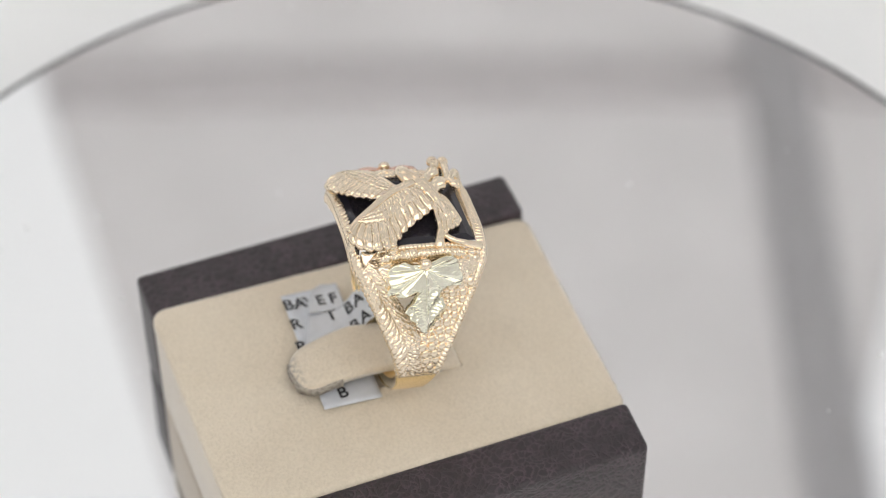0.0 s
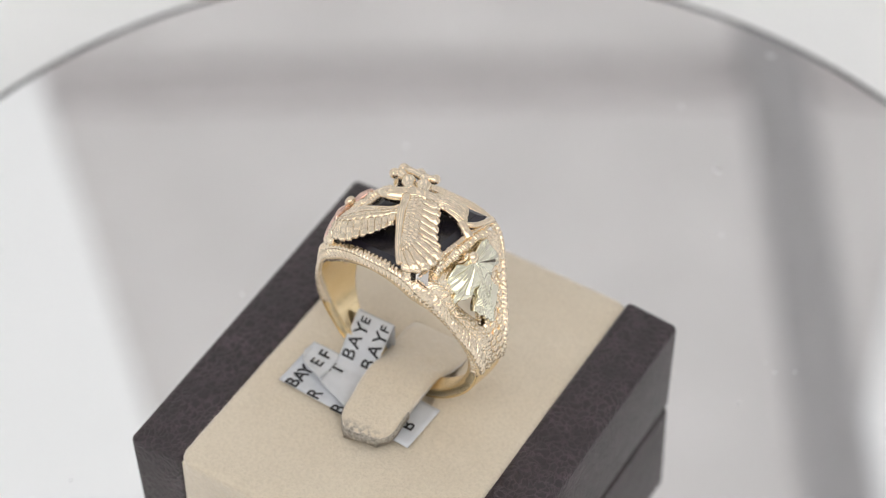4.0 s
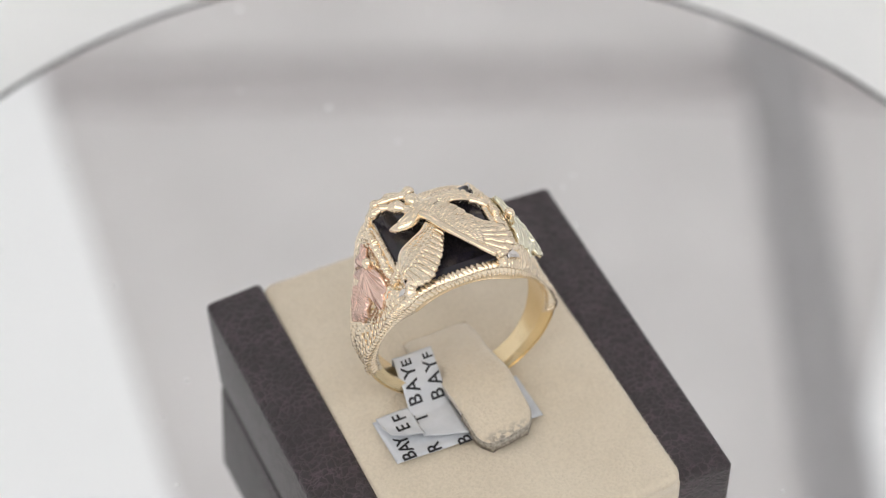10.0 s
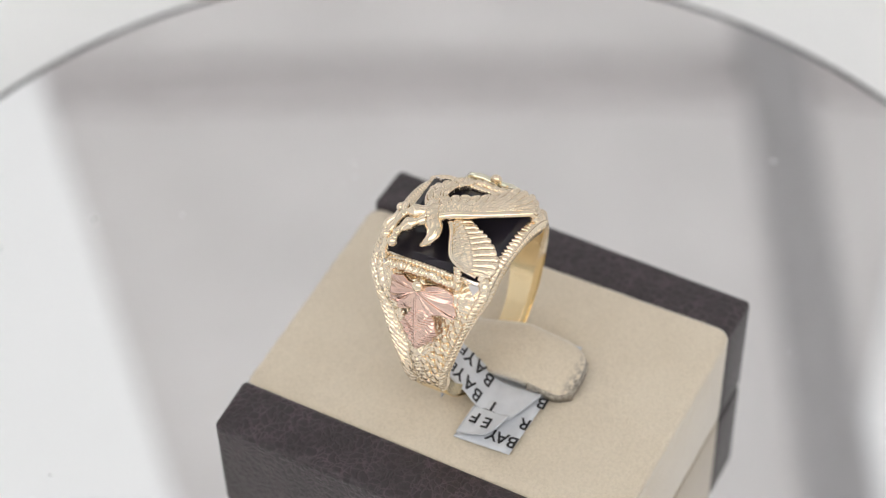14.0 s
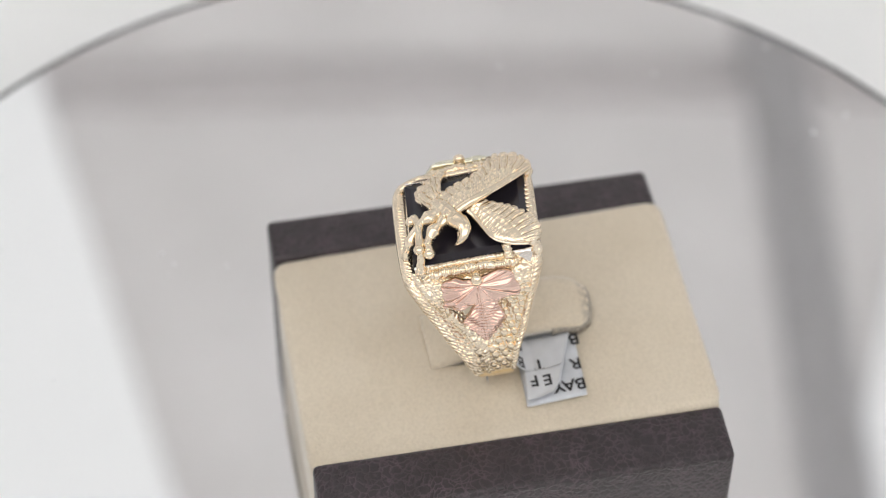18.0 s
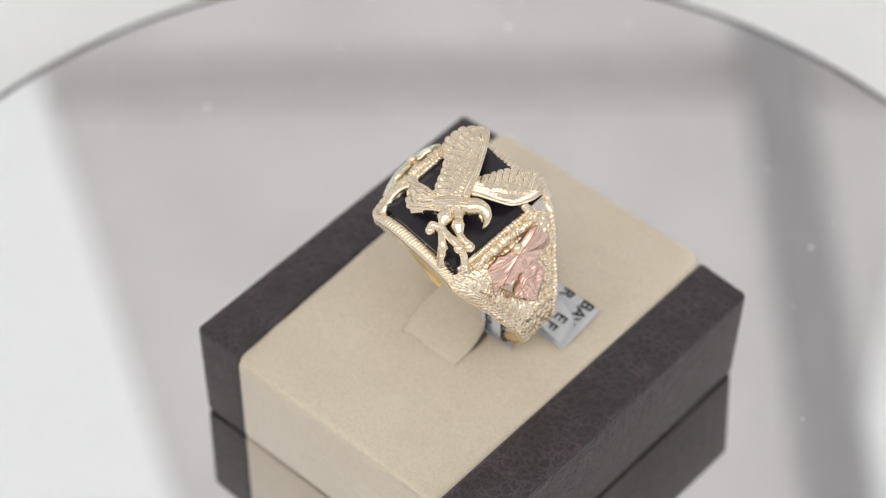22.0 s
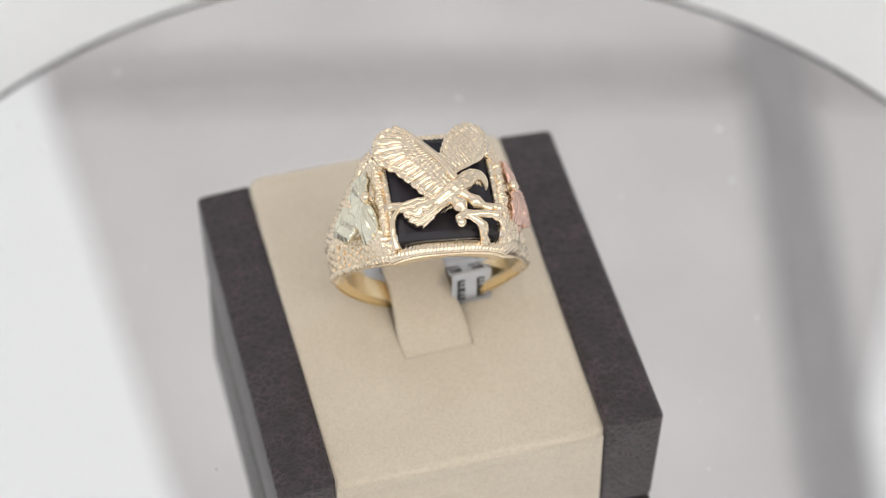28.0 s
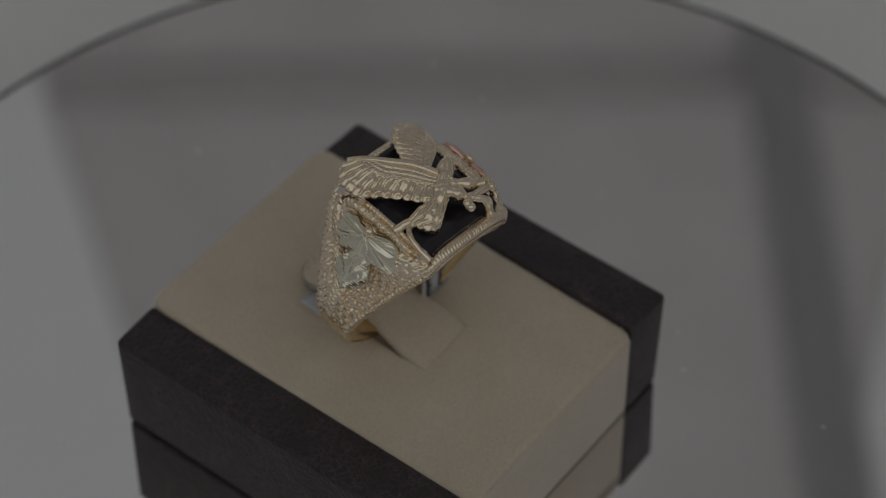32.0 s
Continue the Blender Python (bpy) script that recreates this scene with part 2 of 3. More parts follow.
# ---- studio ----
def studio():
    bm = bmesh.new()
    block(bm, -0.9, 0.9, -1.0, 1.3, -0.06, -0.03)
    tagged(part("floor", bm, SHEET, scale=1, smooth=False), "seamless white sheet under the turntable", "floor", kind="structure")
    for name, b in (("wall_north", (-0.92, 0.92, 1.3, 1.33, -0.06, 0.95)), ("wall_south", (-0.92, 0.92, -1.03, -1.0, -0.06, 0.95)),
                    ("wall_west", (-0.93, -0.9, -1.0, 1.3, -0.06, 0.95)), ("wall_east", (0.9, 0.93, -1.0, 1.3, -0.06, 0.95))):
        bm = bmesh.new()
        block(bm, *b)
        tagged(part(name, bm, FABRIC, scale=1, smooth=False), "white fabric side of the photo tent", "wall", kind="structure")
    bm = bmesh.new()
    block(bm, -0.93, 0.93, -1.03, 1.33, 0.57, 0.5705)
    tagged(part("ceiling", bm, FABRIC, scale=1, smooth=False), "grey-white fabric roof of the photo tent", "ceiling", kind="structure")
    bm = bmesh.new()
    block(bm, -0.9, 0.9, 0.617, 0.645, 0.555, 0.57, 0.006)
    tagged(part("roof_bar", bm, TUBE, scale=1), "grey bar of the tent frame under the roof", "bar", "tent frame")
    bm = bmesh.new()
    block(bm, 0.134, 0.162, -0.05, 0.9, 0.538, 0.554, 0.006)
    for v in bm.verts:
        v.co.x += 0.014 * (0.62 - v.co.y)
    tagged(part("roof_bar", bm, DARK_TUBE, scale=1), "darker grey bar of the tent frame under the roof", "bar", "tent frame")
    for name, pts in (("lamp_panel", [(-0.178, 0.64), (-0.07, 0.3), (-0.55, 0.15), (-0.66, 0.49)]),
                      ("lamp_panel", [(0.202, 0.56), (0.135, 0.32), (0.42, 0.2), (0.5, 0.46)])):
        root = tagged(new(name), "white studio light panel under the tent roof", "studio light", "light panels")
        c = sum((Vector((*p, 0)) for p in pts), Vector()) / 4
        root.location = (c.x, c.y, 0.55)
        for pname, mat, z0, z1, grow in (("housing", WHITE_PLASTIC, 0.004, 0.019, 1.0), ("diffuser", DIFFUSER, 0.0, 0.004, 0.995)):
            bm = bmesh.new()
            q = [(Vector((*p, 0)) - c) * grow for p in pts]
            lo = [bm.verts.new((v.x, v.y, z0)) for v in q]
            hi = [bm.verts.new((v.x, v.y, z1)) for v in q]
            bm.faces.new(lo), bm.faces.new(hi)
            for k in range(4):
                bm.faces.new((lo[k], lo[(k + 1) % 4], hi[(k + 1) % 4], hi[k]))
            part(pname, bm, mat, root, scale=1, smooth=False)
    # an added head for the unseen key light, over the camera
    root = tagged(new("added_lamp_head"), "added flat white light head, unseen, over the camera", "studio light", "light panels")
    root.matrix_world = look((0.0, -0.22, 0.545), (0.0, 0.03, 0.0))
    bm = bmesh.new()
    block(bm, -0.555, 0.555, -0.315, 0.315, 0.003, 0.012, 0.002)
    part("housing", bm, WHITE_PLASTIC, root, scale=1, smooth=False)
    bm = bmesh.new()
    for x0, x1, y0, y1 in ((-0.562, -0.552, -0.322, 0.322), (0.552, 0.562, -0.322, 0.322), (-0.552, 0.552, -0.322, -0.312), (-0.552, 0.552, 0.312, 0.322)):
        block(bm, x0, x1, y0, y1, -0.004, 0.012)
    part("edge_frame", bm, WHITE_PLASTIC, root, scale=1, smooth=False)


studio()


# ---- turntable ----
def build_turntable():
    root = tagged(new("turntable"), "round mirror-topped turntable with a thin dark rim", "turntable")
    bm = bmesh.new()
    bm.faces.new(lathe(bm, [(82.9, -3.0), (82.9, 0.0)], 256)[1])
    part("mirror_plate", bm, MIRROR, root, "silvered mirror disc", smooth=False)
    bm = bmesh.new()
    lathe(bm, [(82.9, -3.2), (82.9, 0.05), (83.2, 0.2), (83.6, 0.1), (83.8, -0.4), (83.8, -3.2), (82.9, -3.2)], 256)
    part("rim", bm, RIM, root, "thin dark grey rim")
    bm = bmesh.new()
    lathe(bm, [(0.1, -29.5), (80.0, -29.5), (81.0, -28.5), (81.0, -4.0), (80.0, -3.2), (0.1, -3.2)], 128)
    part("base", bm, WHITE_PLASTIC, root, "white plastic drive base")
    # lint and dust on the glass
    bm = bmesh.new()
    for k in range(50):
        a, r = random.uniform(0, 2 * math.pi), 82 * math.sqrt(random.uniform(0.08, 0.98))
        size, turn = random.choice((0.09, 0.12, 0.16, 0.26)), random.uniform(0, 3.1)
        m = Matrix.Translation((r * math.cos(a), r * math.sin(a), 0.05)) @ Matrix.Rotation(turn, 4, "Z") @ Matrix.Diagonal((size * random.uniform(1, 2.4), size, 0.06, 1))
        bmesh.ops.create_icosphere(bm, subdivisions=1, radius=1.0, matrix=m)
    tagged(part("dust", bm, SHEET, root, "white specks of dust"), kind="stuff")
    return root


# ---- ring stand ----
TOP = 15.6
HW, HL = 23.05, 24.1
IN_A, IN_B = 15.8, 16.2


def lean(bm, above):
    """The cushion stands a little higher at the ring's front end than at its back."""
    for v in bm.verts:
        if v.co.z > above:
            v.co.z -= 0.15 + 0.95 * v.co.y / HL


def build_stand():
    root = tagged(new("ring_stand"), "ring display block of cream velvet between dark leatherette sides", "ring stand")
    for x0, x1, up, slope in ((-HW - 0.05, -IN_A - 0.1, 0.2, 0.8), (IN_B, HW, 0.0, 0.25)):
        bm = bmesh.new()
        block(bm, x0, x1, -HL, HL, 0.25, TOP + up, 0.7, 4)
        # the tops rise a little towards the cushion
        for v in bm.verts:
            if v.co.z > TOP - 2:
                v.co.z += 0.5 * (HW - abs(v.co.x)) / (HW - IN_A)
            # and the outer faces lean in towards the foot
            if abs(v.co.x) > HW - 1:
                v.co.x -= math.copysign(slope * (1 - v.co.z / TOP), v.co.x)
        part("side_panel", bm, LEATHER, root, "dark brown leatherette side panel")
    bm = bmesh.new()
    block(bm, -IN_A + 0.03, IN_B - 0.03, -HL + 0.1, HL - 0.1, 0.3, TOP - 0.35, 0.2)
    lean(bm, TOP - 3)
    part("cushion_block", bm, VELVET, root, "cream velvet block")
    # the pad: padded round its edges, with the slot that the tab is cut from
    x0, x1, y0, y1 = -IN_A - 0.3, IN_B + 0.3, -HL - 0.2, HL + 0.2
    slot = (-4.1, 4.1, -8.0, 8.0)
    axis = lambda lo, hi, step: [lo + k * step for k in range(int((hi - lo) / step))] + [hi]
    xs = [x0, x0 + 0.06, x0 + 0.16, x0 + 0.32, x0 + 0.55] + axis(x0 + 0.9, slot[0] - 0.5, 0.7) + [slot[0] - 0.25, slot[0] - 0.1] + axis(*slot[:2], 0.75) + [slot[1] + 0.1, slot[1] + 0.25] + axis(slot[1] + 0.5, x1 - 0.9, 0.7) + [x1 - 0.55, x1 - 0.32, x1 - 0.16, x1 - 0.06, x1]
    ys = [y0, y0 + 0.06, y0 + 0.16, y0 + 0.32, y0 + 0.55] + axis(y0 + 0.9, slot[2] - 0.5, 0.7) + [slot[2] - 0.25, slot[2] - 0.1] + axis(*slot[2:], 0.75) + [slot[3] + 0.1, slot[3] + 0.25] + axis(slot[3] + 0.5, y1 - 0.9, 0.7) + [y1 - 0.55, y1 - 0.32, y1 - 0.16, y1 - 0.06, y1]

    def pad_height(x, y):
        d = min(x - x0, x1 - x, y - y0, y1 - y)
        cx, cy = max(0.0, 1.8 - min(x - x0, x1 - x)), max(0.0, 1.8 - min(y - y0, y1 - y))
        if cx > 0 and cy > 0:
            d = max(0.0, 1.8 - math.hypot(cx, cy))
        gap = max(slot[0] - x, x - slot[1], slot[2] - y, y - slot[3])
        r = 0.8
        z = TOP + 0.68 + 0.09 * noise.noise(Vector((x * 0.35, y * 0.35, 0))) + 0.05 * noise.noise(Vector((x * 1.1, y * 1.1, 7)))
        if d < r:
            z -= r - math.sqrt(max(0.0, r * r - (r - d) ** 2))
        if gap < 0.35:
            z -= 0.35 - math.sqrt(max(0.0, 0.35 ** 2 - (0.35 - max(gap, 0.0)) ** 2))
        return z

    bm = bmesh.new()
    wave = lambda u, k: 0.1 * noise.noise(Vector((u * 0.5, k, 3)))
    grid = [[bm.verts.new((x + (wave(y, 1) if i in (0, len(xs) - 1) else 0), y, pad_height(x, y))) for i, x in enumerate(xs)] for y in ys]
    for j in range(len(ys) - 1):
        for i in range(len(xs) - 1):
            cx, cy = (xs[i] + xs[i + 1]) / 2, (ys[j] + ys[j + 1]) / 2
            if not (slot[0] < cx < slot[1] and slot[2] < cy < slot[3]):
                bm.faces.new((grid[j][i], grid[j][i + 1], grid[j + 1][i + 1], grid[j + 1][i]))
    # round corners
    for v in bm.verts:
        ox, oy = (x1 if v.co.x > 0 else x0), (y1 if v.co.y > 0 else y0)
        hub = Vector((ox - math.copysign(1.8, ox), oy - math.copysign(1.8, oy)))
        off = Vector((v.co.x, v.co.y)) - hub
        if off.x * ox > 0 and off.y * oy > 0:
            wide = max(abs(off.x), abs(off.y))
            off *= wide / off.length
            v.co.x, v.co.y = hub.x + off.x, hub.y + off.y
            v.co.z = pad_height(v.co.x, v.co.y)
    open_edges = [e for e in bm.edges if len(e.link_faces) == 1]
    skirt = bmesh.ops.extrude_edge_only(bm, edges=open_edges)
    for v in skirt["geom"]:
        if isinstance(v, bmesh.types.BMVert):
            v.co.z = TOP - 1.4
    bmesh.ops.delete(bm, geom=[v for v in bm.verts if not v.link_faces], context="VERTS")
    lean(bm, 0)
    part("cushion_pad", bm, VELVET, root, "cream velvet top pad", smooth=True)
    # loose nap: short fibres standing off the pad, thickest along its edges
    nap, tris = [], []
    for k in range(9000):
        side = random.random()
        x, y = random.uniform(x0, x1), random.uniform(y0, y1)
        if side < 0.25:
            x = random.choice((x0, x1)) + random.gauss(0, 0.12)
        elif side < 0.45:
            y = random.choice((y0, y1)) + random.gauss(0, 0.12)
        x, y = min(max(x, x0), x1), min(max(y, y0), y1)
        if slot[0] - 0.3 < x < slot[1] + 0.3 and slot[2] - 0.3 < y < slot[3] + 0.3:
            continue
        if math.hypot(max(0.0, 1.8 - min(x - x0, x1 - x)), max(0.0, 1.8 - min(y - y0, y1 - y))) > 1.8:
            continue
        foot = Vector((x, y, pad_height(x, y) - 0.03 - 0.15 - 0.95 * y / HL))
        turn, long = random.uniform(0, 2 * math.pi), random.uniform(0.15, 0.45)
        out = Vector((math.cos(turn), math.sin(turn), 0))
        wide = Vector((-out.y, out.x, 0)) * 0.022
        nap += [foot - wide, foot + wide, foot + out * long * 0.8 + Vector((0, 0, long * random.uniform(0.15, 0.6)))]
        tris.append((len(nap) - 3, len(nap) - 2, len(nap) - 1))
    me = bpy.data.meshes.new("nap")
    me.from_pydata([v * MM for v in nap], [], tris)
    me.materials.append(VELVET)
    ob = tagged(new("nap", me), "loose cream velvet fibres", kind="stuff")
    ob.parent = root
    # the tab that holds the ring
    line = catmull([(0.0, 8.12, 0.15), (0.0, 7.6, 0.62), (0.1, 3.6, 2.2), (0.3, -1.6, 4.1), (0.4, -4.5, 4.6), (0.5, -8.0, 4.3), (0.6, -11.4, 3.6)], 60)
    for name, mat, first, low, thick, grow, label in (("ring_tab", TAB_VELVET, 0, 0.0, 1.1, 0.0, "cream velvet tab holding the ring"), ("tab_backing", FRAY, 45, 0.4, 1.1, 0.14, "frayed grey edge of the tab")):
        bm = bmesh.new()
        rows = []
        for i in range(first, 60):
            p = line[i]
            end = max(0.0, (i - 50) / 9)
            w = (4.12 - 0.45 * min(1.0, max(0.0, (i - 14) / 16))) * math.sqrt(max(0.05, 1 - 0.7 * end ** 2.6)) + 0.12 * math.sin(i * 0.22) + grow
            row = []
            for k in range(-10, 11):
                q = k / 10
                drop = 0.35 * abs(q) ** 6 + 0.3 * (abs(q) ** 2) * (i / 60) - 0.5 * q * (i / 60)
                wob = 0.14 * noise.noise(Vector((p.y * 0.35, q * 1.5, 2)))
                row.append(Vector((p.x + w * q, p.y - 0.35 * (1 - q * q) * end - grow * (i == 59) * 2, p.z + TOP - low - drop + wob)))
            rows.append(row)
        sheet(bm, rows, thick)
        part(name, bm, mat, root, label)
    return root


# ---- ring ----
SIDE = [(0, 12.05), (3.0, 11.95), (5.4, 11.2), (7.2, 9.5), (9.0, 6.4), (10.4, 3.2), (11.2, 0.6), (11.4, -1.2), (10.9, -3.8), (8.9, -6.9), (5.2, -9.6), (0, -10.7)]
WIDTH = [(12.2, 8.1), (10.4, 7.9), (8.6, 7.0), (5.6, 5.5), (2.8, 4.3), (0.5, 3.3), (-2.0, 2.6), (-5.0, 2.05), (-8.5, 1.7), (-11.7, 1.6)]
WORKED = -2.5


def half_width(z):
    for (z0, w0), (z1, w1) in zip(WIDTH, WIDTH[1:]):
        if z >= z1:
            return w1 + (w0 - w1) * min(1.0, (z - z1) / (z0 - z1))
    return WIDTH[-1][1]


def bulge(x, z, y):
    """How far the shoulder's middle stands proud of its rails, or lies below them round the leaf."""
    up = min(1.0, max(0.0, (z - 6.5) / 2.5)) * min(1.0, max(0.0, (abs(x) - 5.2) / 1.5))
    well = min(1.0, max(0.0, (z - 1.5) / 2.0)) * (1 - up) * (abs(x) > 6)
    return (1.6 * up - 0.45 * well) * max(0.0, 1 - abs(y / half_width(z)) ** 2.4)


HALF = catmull([(x, 0, z) for x, z in SIDE], 120)
FINE = catmull([(x, 0, z) for x, z in SIDE], 620)
FINE = FINE + [Vector((-p.x, 0, p.z)) for p in FINE[-2:0:-1]]


def zigzag(x):
    return abs(2 * (x - math.floor(x)) - 1)


def strand(x):
    """Rounded cords side by side with sharp valleys between them."""
    return 1.3 * (math.sqrt(abs(math.sin(math.pi * x))) - 0.62)


def opening(z, pebbled=False):
    """Half the width of the open triangle behind each leaf, smaller on the pebbled side."""
    return (0.36 if pebbled else 0.72) * (z - 2.7)


def relief(p, arc, y, w):
    """The worked surface. On the plain side two broad rails of slanting cords lean against each other like wheat ears; on the pebbled side only
    a narrow corded border; between them coarse chasing, and a corded lip round the open triangle."""
    e = w - abs(y)
    jit = 0.4 * noise.noise(Vector((arc * 0.9, y * 0.9, 0))) + 0.25 * noise.noise(Vector((arc * 2.4, y * 2.4, 5)))
    shoulder = abs(p.x) > 5.6 and p.z > WORKED - 1
    if not shoulder:
        # front and back rails beside the stone
        f = min(1.0, e / 1.5)
        pitch, deep = (2.4, 0.12) if y > 0 else (1.75, 0.17)
        return (0.22 * math.sin(math.pi * f) ** 0.6 + deep * strand(arc * pitch + 0.7 * e + jit) * math.sin(math.pi * min(1.0, f * 0.96 + 0.04)) ** 0.5) if e < 1.5 else -0.1
    grit = 0.09 * noise.noise(Vector((arc * 2.6, y * 2.6, 2)))
    if p.x * y < 0:
        room = max(0.6, w - max(0.0, opening(p.z)))
        first, second = 0.54 * room, room
        if e < first:
            f = e / first
            return 0.3 * math.sin(math.pi * f) ** 0.6 + 0.17 * strand(arc * 1.35 + 1.35 * e + 1.3 * jit) * math.sin(math.pi * f) ** 0.4 - 0.05 + grit
        if e < second:
            f = (e - first) / (second - first)
            return 0.26 * math.sin(math.pi * f) ** 0.6 + 0.17 * strand(arc * 1.3 - 1.1 * e + 1.6 * jit) * math.sin(math.pi * f) ** 0.4 - 0.05 + grit
    else:
        if e < 0.95:
            f = e / 0.95
            return 0.26 * math.sin(math.pi * f) ** 0.6 + 0.16 * strand(arc * 1.9 + 0.9 * e + jit) * math.sin(math.pi * f) ** 0.4 - 0.05 + grit
        lip = abs(y) - opening(p.z, True)
        if 0 < lip < 0.75 and p.z > 2.4:
            f = lip / 0.75
            return 0.22 * math.sin(math.pi * f) ** 0.6 + 0.16 * strand(arc * 1.9 - 0.8 * lip + jit) * math.sin(math.pi * f) ** 0.4 - 0.05 + grit
        return -0.08 + 2 * grit
    return 0.12 * strand(arc * 1.5 + 0.5 * y + 4 * jit) - 0.05 + grit


def window(x, z, y):
    """True in the open triangle behind each leaf."""
    return abs(x) > 6 and 3.1 < z < 7.3 and abs(y) < opening(z, x * y > 0)


def on_shoulder(s, z, y, lift=0.0):
    """The point of the shoulder on side s at height z, y off the middle, lifted off the skin, and the skin's normal."""
    i = min(range(20, 119), key=lambda k: abs(HALF[k].z - z))
    p = HALF[i]
    d = (HALF[i + 1] - HALF[i - 1]).normalized()
    nrm = Vector((-d.z, 0, d.x))
    if nrm.dot(Vector((p.x, 0, 0.3 * p.z))) < 0:
        nrm = -nrm
    q = p + nrm * (lift + bulge(p.x, p.z, y))
    return Vector((s * q.x, y, q.z)), Vector((s * nrm.x, 0, nrm.z))


LEAF = [(0.1, -0.35), (0.65, 0.1), (1.7, 0.5), (2.5, 0.68), (3.1, 0.6), (3.8, 0.0), (4.05, -0.7), (4.0, -1.1), (4.35, -1.7), (4.45, -2.6), (4.2, -3.15), (3.6, -3.0), (2.8, -3.1), (2.4, -2.9), (2.05, -2.95), (1.85, -3.3),
        (1.9, -3.8), (2.1, -4.5), (2.3, -5.0), (2.4, -5.8), (1.9, -6.1), (1.85, -6.85), (1.3, -6.9), (1.15, -7.4), (0.65, -7.6), (0.5, -7.9), (0.0, -8.15), (-0.45, -7.9), (-0.55, -7.5), (-0.95, -7.2), (-1.0, -6.7), (-1.6, -6.4), (-1.65, -5.9),
        (-2.15, -5.5), (-1.65, -4.75), (-1.2, -4.0), (-0.7, -3.4), (-0.8, -3.0), (-1.2, -3.05), (-1.75, -3.6), (-2.6, -3.85), (-3.2, -3.55), (-3.9, -3.45), (-3.85, -2.9), (-3.55, -2.5), (-3.8, -1.8), (-3.7, -1.3), (-3.85, -0.8), (-3.6, -0.2), (-3.2, 0.15), (-2.1, 0.45), (-1.3, 0.05), (-0.5, 0.0)]


def leaf_height(x, y, rim, cuts):
    """A pillowed leaf: a raised stem, bright-cut folds fanning out through the side lobes, side veins and fine cuts down the middle lobe."""
    far = math.hypot(x, y + 0.5)
    a = abs(math.atan2(x, -(y + 0.5)))
    h = 0.85 - 0.035 * x * x + 0.35 * (1 - rim ** 4)
    if a > 0.62:
        fold = zigzag((a - 0.62) * 1.55 + (0.0 if x > 0 else 0.22))
        h += (0.42 * (fold - 0.5) + 0.1 * (zigzag(a * 4.3) - 0.5)) * min(1.0, far / 2.2)
    if y < -2.6:
        k = min(1.0, (-2.6 - y) / 1.0)
        h += k * 0.42 * (zigzag((y - 0.9 * abs(x)) * 0.42 + (0.0 if x > 0 else 0.3)) - 0.5) * min(1.0, abs(x) * 1.1)
        h += k * cuts * math.cos((y + 0.25 * abs(x) + 0.05 * math.sin(x * 4)) * 15.0)
    return h + 0.2 * max(0.0, 1 - abs(x - 0.1) / 0.3) * min(1.0, far) - 0.14 * max(0.0, 1 - abs(x - 0.1) / 0.1)


def build_leaf(parent, s, mat, label, cuts):
    bm = bmesh.new()
    fan(bm, dense([(x * 1.06, y) for x, y in LEAF], 8), (0.1, -2.35), lambda x, y, rim: leaf_height(x, y, rim, cuts), 44, 120, 0.5)
    leaf = part("leaf", bm, mat, parent, label)
    top, tip = Vector((s * 7.75, -0.3, 11.45)), Vector((s * 10.75, -0.1, 3.95))
    yax = (top - tip).normalized()
    nrm = Vector((s * yax.z, 0, -s * yax.x)).normalized()
    xax = yax.cross(nrm)
    m = Matrix((xax, yax, nrm)).transposed().to_4x4()
    m.translation = top * MM
    leaf.matrix_local = m
    bm = bmesh.new()
    ball(bm, (0.1, 0.05, 0.95), 0.7, (1, 1, 0.8), 3)
    part("bead", bm, GOLD, leaf, "small gold bead", scale=MM)
    # the stem that carries the leaf from the cross bar
    bm = bmesh.new()
    tube(bm, [(0.1, -0.6, -0.9), (0.1, 0.0, -0.2), (0.1, 0.05, 0.6)], [0.6, 0.5, 0.4], 12, 12)
    part("stem", bm, GOLD, leaf)
    return leaf


def feather(bm, a, b, width, lift=0.0, crown=0.22, tilt=0.12, thick=0.2, drop=0.12, quill=0.07, sweep=0.0):
    """One cast feather from a to b: a long shallow vault with a round end, a quill line and one edge tucked down."""
    a, b = Vector(a), Vector(b)
    d = b - a
    side = d.cross(Vector((0, 0, 1))).normalized()
    rows = []
    for i in range(15):
        u = (0, 0.12, 0.24, 0.36, 0.48, 0.6, 0.7, 0.78, 0.84, 0.88, 0.92, 0.95, 0.975, 0.99, 1)[i]
        w = width * (0.62 + 0.38 * min(1.0, u * 2)) * math.sqrt(max(0.01, 1 - max(0.0, (u - 0.78) / 0.22) ** 2.2))
        c = a + d * u + side * sweep * math.sin(math.pi * u) * width
        bow = lift + 0.25 * math.sin(math.pi * u) - drop * u ** 3
        row = []
        for k in range(-4, 5):
            q = k / 4
            z = crown * (1 - q * q) + tilt * q - (quill if k == 0 else 0.0) * min(1.0, 3 * u)
            row.append(c + side * (w * q * 0.5) + Vector((0, 0, bow + z)))
        rows.append(row)
    sheet(bm, rows, thick)


